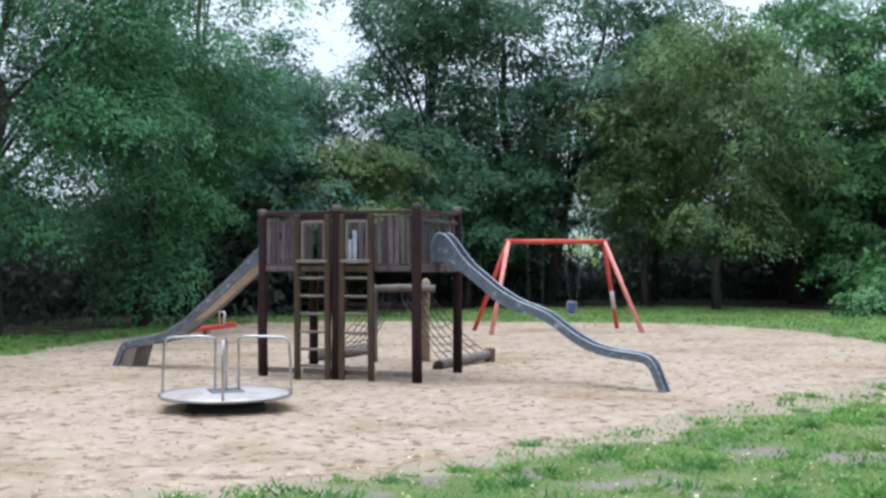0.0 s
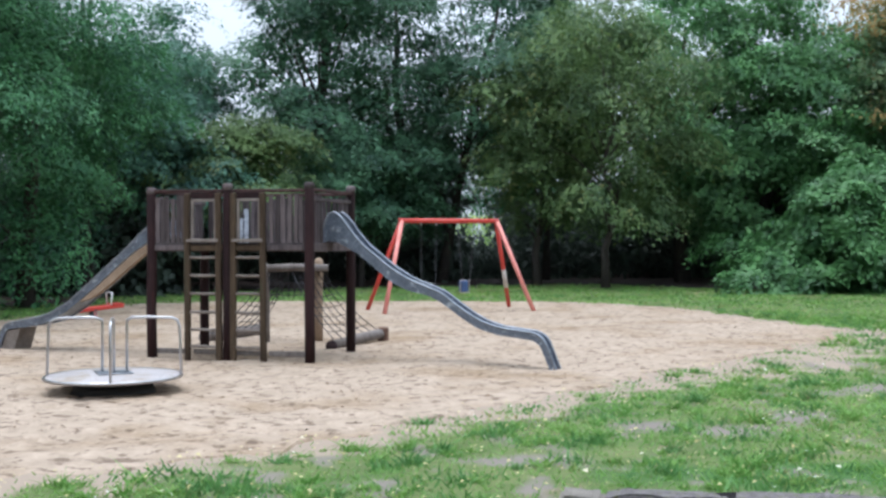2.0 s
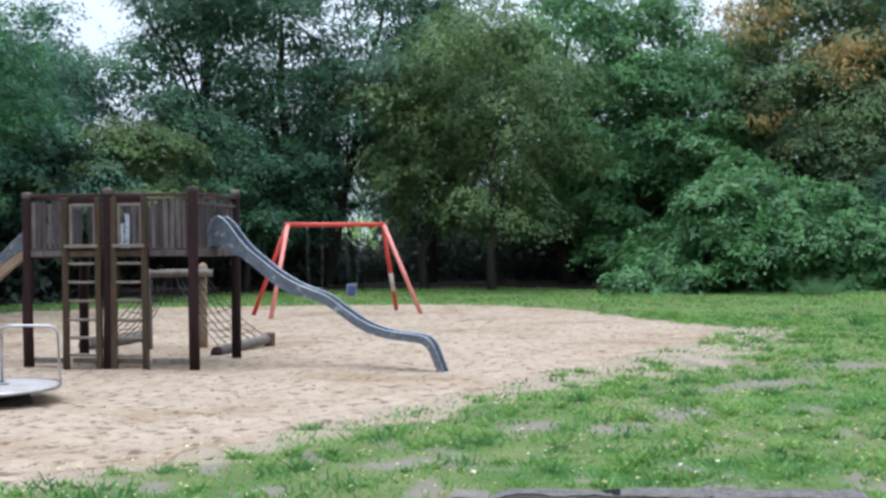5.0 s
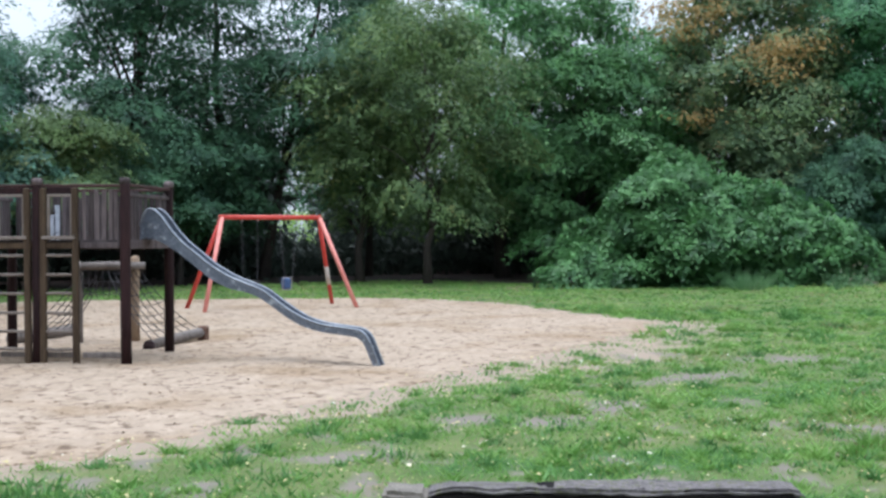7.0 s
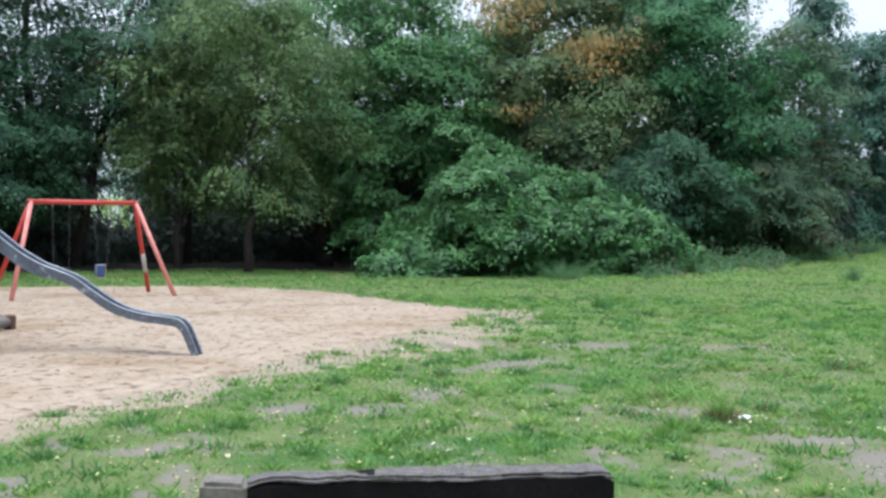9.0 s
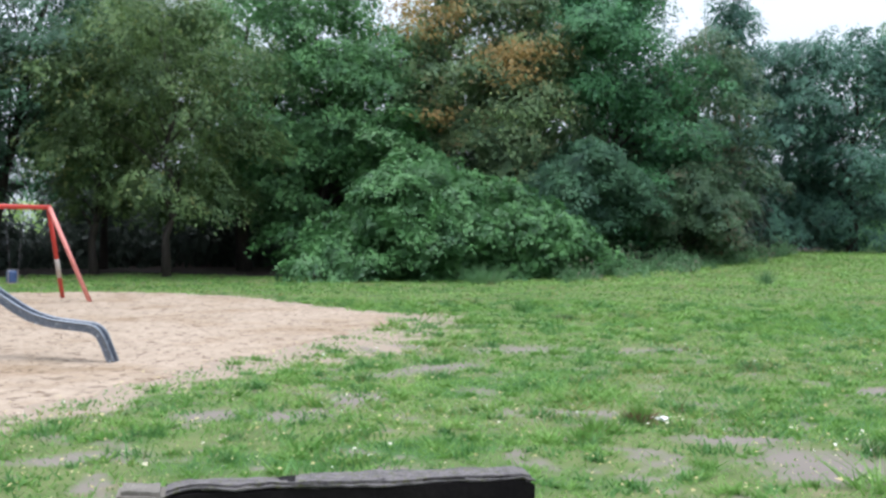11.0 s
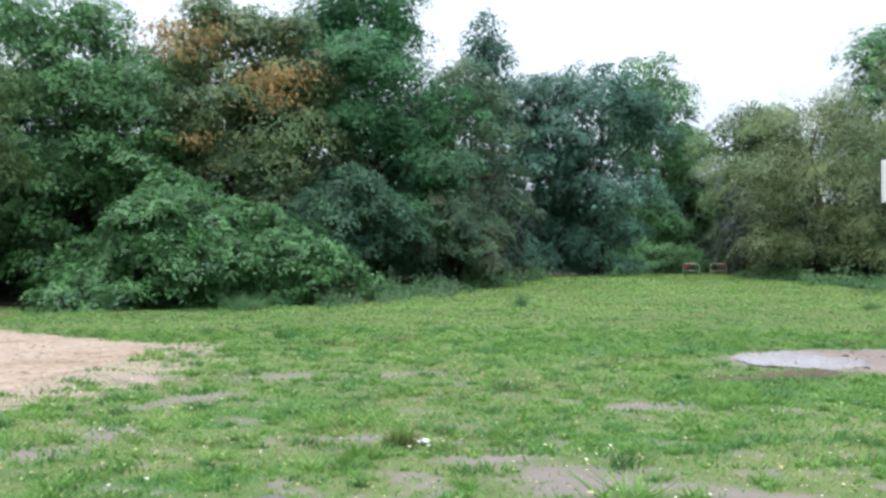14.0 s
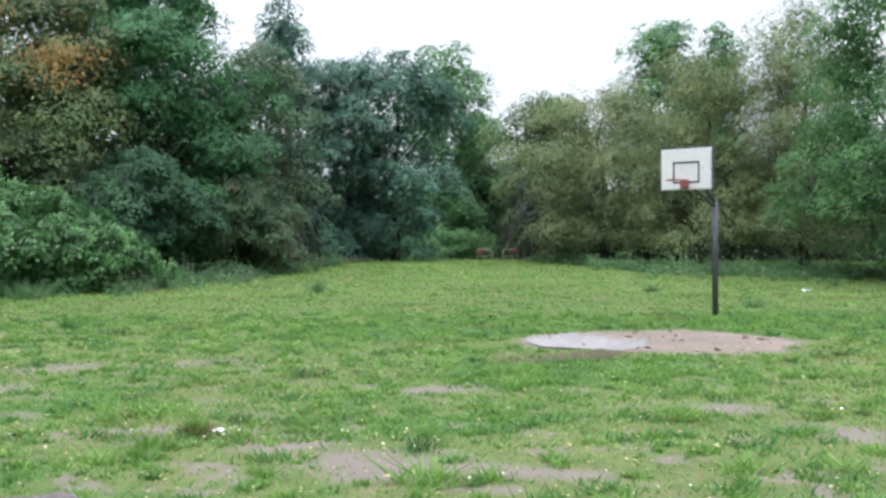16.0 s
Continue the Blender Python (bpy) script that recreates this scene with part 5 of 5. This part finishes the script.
# bushy tufts of many sizes
for _name, _n, _mat, _lab in (("grass_clumps", 5200, L_GRASS, "bushy clumps of grass and weeds in the lawn"), ("weed_clumps", 2000, L_TUFT, "darker bushy clumps of weeds in the lawn")):
    _tx, _ty = scatter(_r, _n, 4.0, 26, power=0.8)
    _keep = (sand_depth(_tx, _ty) < 0.10) & (court_depth(_tx, _ty) < -0.1) & (np.hypot((_tx - 13.45) / 1.4, (_ty - 8.95) / 0.6) > 1) & (_r.uniform(0, 1, len(_tx)) > bareness(_tx, _ty) * 1.15)
    _keep &= rough(_tx, _ty, 1.3, 86) + 0.6 * rough(_tx, _ty, 0.4, 87) + 1.2 * lushness(_tx, _ty) > -0.1
    if _mat is L_TUFT:
        _keep &= bareness(_tx, _ty) < 0.45
    _tx, _ty = _tx[_keep], _ty[_keep]
    _rad = 0.045 * np.exp(_r.normal(0, 0.45, len(_tx))) * (1 + 0.02 * np.hypot(_tx, _ty))
    _cnt = np.clip(_rad / 0.045 * 26, 12, 110).astype(int)
    _i = np.repeat(np.arange(len(_tx)), _cnt)
    _q = _r.normal(0, 0.6, (len(_i), 2)) * _rad[_i][:, None]
    _far = np.hypot(_q[:, 0], _q[:, 1]) / _rad[_i]
    _hh = (0.022 + 0.75 * _rad[_i]) * np.clip(1.1 - 0.5 * _far, 0.25, 1.1)
    blades(_name, _r, _tx[_i] + _q[:, 0], _ty[_i] + _q[:, 1], _hh, 0.008 + 0.00035 * np.hypot(_tx, _ty)[_i], _mat, _lab, "grass", 1.15)
# low broad-leaved weeds between the blades
_tx, _ty = scatter(_r, 60000, 4.2, 34, power=1.0)
_keep = (sand_depth(_tx, _ty) < -0.05) & (_r.uniform(0, 1, len(_tx)) > bareness(_tx, _ty)) & (court_depth(_tx, _ty) < 0) & (rough(_tx, _ty, 1.1, 83) + 0.8 * rough(_tx, _ty, 0.3, 84) > 0.45 * (1 - smooth01(10, 22, np.hypot(_tx, _ty))) - 0.2)
_tx, _ty = _tx[_keep], _ty[_keep]
_p = np.stack([_tx, _ty, ground_z(_tx, _ty) + _r.uniform(0.01, 0.06, len(_tx))], 1)
tagged(raw_mesh("clover", leaf_quads(_r, _p, np.tile([0.0, 0.0, 1.0], (len(_p), 1)), 0.015 + 0.0015 * np.hypot(_tx, _ty), 0.75, 0.0, 0.6, True), 3, L_CLOVER), "low broad-leaved weeds in the lawn", "weeds", kind="stuff")
_tx, _ty = scatter(_r, 30000, 33, 66, 28, 73)
_keep = woods_floor(_tx, _ty) < 0.4
_tx, _ty = _tx[_keep], _ty[_keep]
_p = np.stack([_tx, _ty, ground_z(_tx, _ty) + _r.uniform(0.02, 0.10, len(_tx))], 1)
tagged(raw_mesh("far_clover", leaf_quads(_r, _p, np.tile([0.0, 0.0, 1.0], (len(_p), 1)), 0.10, 0.6, 0.0, 0.35, True), 3, L_LAWN), "low growth on the far lawn", "weeds", kind="stuff")
# coarser tufts
_tx, _ty = scatter(_r, 2600, 7, 40, power=1.0)
_keep = rough(_tx, _ty, 2.4, 88) + 0.6 * rough(_tx, _ty, 0.8, 89) > 0.1
_tx, _ty = _tx[_keep], _ty[_keep]
_keep = (sand_depth(_tx, _ty) < -0.1) & (court_depth(_tx, _ty) < -0.15)
_tx, _ty = _tx[_keep], _ty[_keep]
_i = np.repeat(np.arange(len(_tx)), 26)
_bx, _by = _tx[_i] + _r.normal(0, 0.10, len(_i)), _ty[_i] + _r.normal(0, 0.10, len(_i))
blades("grass_tufts", _r, _bx, _by, 0.060 * np.repeat(_r.uniform(0.5, 1.5, len(_tx)), 26), 0.013, L_TUFT, "coarse darker grass tufts and weeds", "grass", 0.7)
# weeds along the edge of the trees and scattered over the far lawn
_az = np.concatenate([np.arange(33.2, 44.5, 0.02), np.arange(53.8, 75, 0.03)])
_d = np.interp(_az, [30, 34, 36.7, 39.5, 42.4, 45, 54, 60, 66, 76], [35, 38.5, 41, 44.5, 49, 55, 57, 46, 44, 42])
_i = _r.choice(len(_az), 1000)
_dd = _d[_i] + _r.normal(0, 0.6, len(_i)) - np.abs(_r.normal(0, 1.8, len(_i))) * (_r.uniform(0, 1, len(_i)) < 0.25)
_tx, _ty = _dd * np.sin(np.radians(_az[_i])), _dd * np.cos(np.radians(_az[_i]))
_hh = 0.14 + 0.62 * _r.uniform(0, 1, len(_tx)) ** 2 * (0.55 + 0.45 * np.sin(_tx * 1.9))
_i = np.repeat(np.arange(len(_tx)), 60)
_q = _r.normal(0, 1, (len(_i), 3)) * np.stack([_hh[_i] * 0.45, _hh[_i] * 0.45, _hh[_i] * 0.62], 1)
_p = np.stack([_tx[_i] + _q[:, 0], _ty[_i] + _q[:, 1], ground_z(_tx[_i] + _q[:, 0], _ty[_i] + _q[:, 1]) + np.abs(_q[:, 2])], 1)
tagged(raw_mesh("weeds", leaf_quads(_r, _p, np.tile([0.0, -0.6, 0.0], (len(_p), 1)), 0.15, 0.35, -1.8, 0.6, True), 3, L_WEED), "leafy weeds along the edge of the trees", "weeds", kind="stuff")
# wet mud along the near rim of the bare patch
MUD_C = (13.45, 8.95)
_ma = np.linspace(0, 2 * math.pi, 121)[:-1]
_mr = 1.0 / np.sqrt((np.cos(_ma + 0.25) / 1.25) ** 2 + (np.sin(_ma + 0.25) / 0.42) ** 2) * (1 + 0.20 * np.sin(5 * _ma) + 0.16 * np.sin(11 * _ma + 1) + 0.12 * np.sin(23 * _ma))
tagged(sheet("mud", np.linspace(0.1, 1, 12), _ma, lambda x, y: 0.010 + 0.014 * rough(x, y, 0.3, 90), MUD_C, M_MUD, rim=_mr), "dark wet mud beside the puddle", "mud", kind="structure")
# fallen leaves and daisies
_sx, _sy = scatter(_r, 6500, 4.2, 20, power=0.85)
_keep = (sand_depth(_sx, _sy) < 0.4)
_sx, _sy = _sx[_keep], _sy[_keep]
_p = np.stack([_sx, _sy, ground_z(_sx, _sy) + 0.04 + 0.03 * _r.uniform(0, 1, len(_sx))], 1)
_o = np.tile([0.0, -0.3, 1.0], (len(_p), 1))
L_SPECK = leaf_mat("pale_fallen_leaf", (0.36, 0.30, 0.12), (0.62, 0.55, 0.30), (0.80, 0.80, 0.74), 0.06, 0.2, 0.2, 3)
tagged(raw_mesh("fallen_leaves", leaf_quads(_r, _p, _o, 0.016 * np.exp(_r.normal(0.25, 0.35, len(_p))), 0.8, 0.0), 4, L_SPECK), "small pale fallen leaves and daisies on the grass", "leaves", kind="stuff")
_sx, _sy = _r.uniform(-6, 8, 900), _r.uniform(8, 29, 900)
_keep = sand_depth(_sx, _sy) > 0.2
_sx, _sy = _sx[_keep], _sy[_keep]
_p = np.stack([_sx, _sy, sand_z(_sx, _sy) + 0.008], 1)
tagged(raw_mesh("sand_litter", leaf_quads(_r, _p, np.tile([0, 0, 1.0], (len(_p), 1)), 0.045, 0.8, 0.0), 4, L_DEAD), "brown leaf scraps lying on the sand", "leaves", kind="stuff")


# ---- odd tufts and litter that stand out on the lawn ----
def tuft(name, x, y, r, h, count, material, label, seed, dead=0):
    rng = np.random.RandomState(seed)
    t = thing(name, pose(x, y, float(ground_z(np.array(x), np.array(y)))), label, "grass tuft", "tufts on the lawn")

    def fan(n, rr, hh, w):
        a, d = rng.uniform(0, 6.28, n), rr * rng.uniform(0, 1, n) ** 0.7
        bx, by = d * np.cos(a) * 0.45, d * np.sin(a) * 0.45
        z = hh * rng.uniform(0.4, 1.15, n)
        s = rng.uniform(0, 6.28, n)
        return np.stack([np.stack([bx - np.cos(s) * w, by - np.sin(s) * w, 0 * z - 0.01], 1), np.stack([bx + np.cos(s) * w, by + np.sin(s) * w, 0 * z - 0.01], 1),
                         np.stack([bx + d * np.cos(a) * 0.8, by + d * np.sin(a) * 0.8, z], 1)], 1)

    raw_mesh("grass_fan", fan(count // 2, r, h, 0.012), 3, material, t)["kind"] = "stuff"
    if dead:
        ob = raw_mesh("withered_fan", fan(dead, r * 1.15, h * 0.55, 0.010), 3, L_DEAD, t)
        ob["label"], ob["kind"] = "brown withered blades round the base", "stuff"
    return t


tuft("grass_tuft", 5.87, 7.72, 0.14, 0.19, 150, L_GRASS, "tall grass tuft with a withered brown base", 1, 260)
tuft("grass_tuft", 5.35, 7.55, 0.19, 0.12, 180, L_GRASS, "broad low grass tuft with pale blades", 2, 60)
tuft("grass_tuft", 4.95, 7.2, 0.16, 0.12, 220, L_GRASS, "low dark grass tuft", 3, 60)
tuft("grass_tuft", 11.82, 19.48, 0.24, 0.28, 150, L_TUFT, "tall dark weed standing in the lawn", 4)
tuft("grass_tuft", 16.9, 29.9, 0.9, 0.6, 700, L_WEED, "broad bluish weed clump before the bush", 5)
tuft("grass_tuft", 24.0, 25.5, 0.4, 0.45, 240, L_WEED, "bluish weed clump on the far lawn", 6)
tuft("grass_tuft", 30.5, 17.5, 0.4, 0.28, 240, L_WEED, "bluish weed clump on the far lawn", 7)
tuft("grass_tuft", 26.4, 12.3, 0.4, 0.26, 240, L_WEED, "bluish weed clump on the far lawn", 8)


def scrap(x, y, size, seed, label):
    """A crumpled scrap of paper."""
    rng = random.Random(seed)
    bm = bmesh.new()
    bmesh.ops.create_grid(bm, x_segments=6, y_segments=4, size=0.5)
    for v in bm.verts:
        v.co = Vector((v.co.x * size * 1.6, v.co.y * size, 0.3 * size * (rng.random() + abs(v.co.x))))
    t = thing("paper_scrap", pose(x, y, float(ground_z(np.array(x), np.array(y))) + 0.02, 0, 0, rng.uniform(0, 180)), label, "litter", "litter on the lawn")
    part("sheet", bm, M_WHITE, t)
    return t


scrap(6.02, 7.62, 0.10, 1, "crumpled white paper scrap lying in the grass")
scrap(32.57, 13.52, 0.20, 2, "crumpled white paper scrap lying in the grass")
# dead leaves on the wet patch
_sx, _sy = _r.uniform(14.0, 18.6, 60), _r.uniform(7.1, 11.4, 60)
_keep = court_depth(_sx, _sy) > 0.1
_sx, _sy = _sx[_keep], _sy[_keep]
_p = np.stack([_sx, _sy, np.full(len(_sx), 0.034)], 1)
tagged(raw_mesh("wet_leaves", leaf_quads(_r, _p, np.tile([0, 0, 1.0], (len(_p), 1)), 0.09 * np.exp(_r.normal(0, 0.4, len(_p))), 0.7, 0.0), 4, L_DEAD), "brown leaves lying in the puddle", "leaves", kind="stuff")
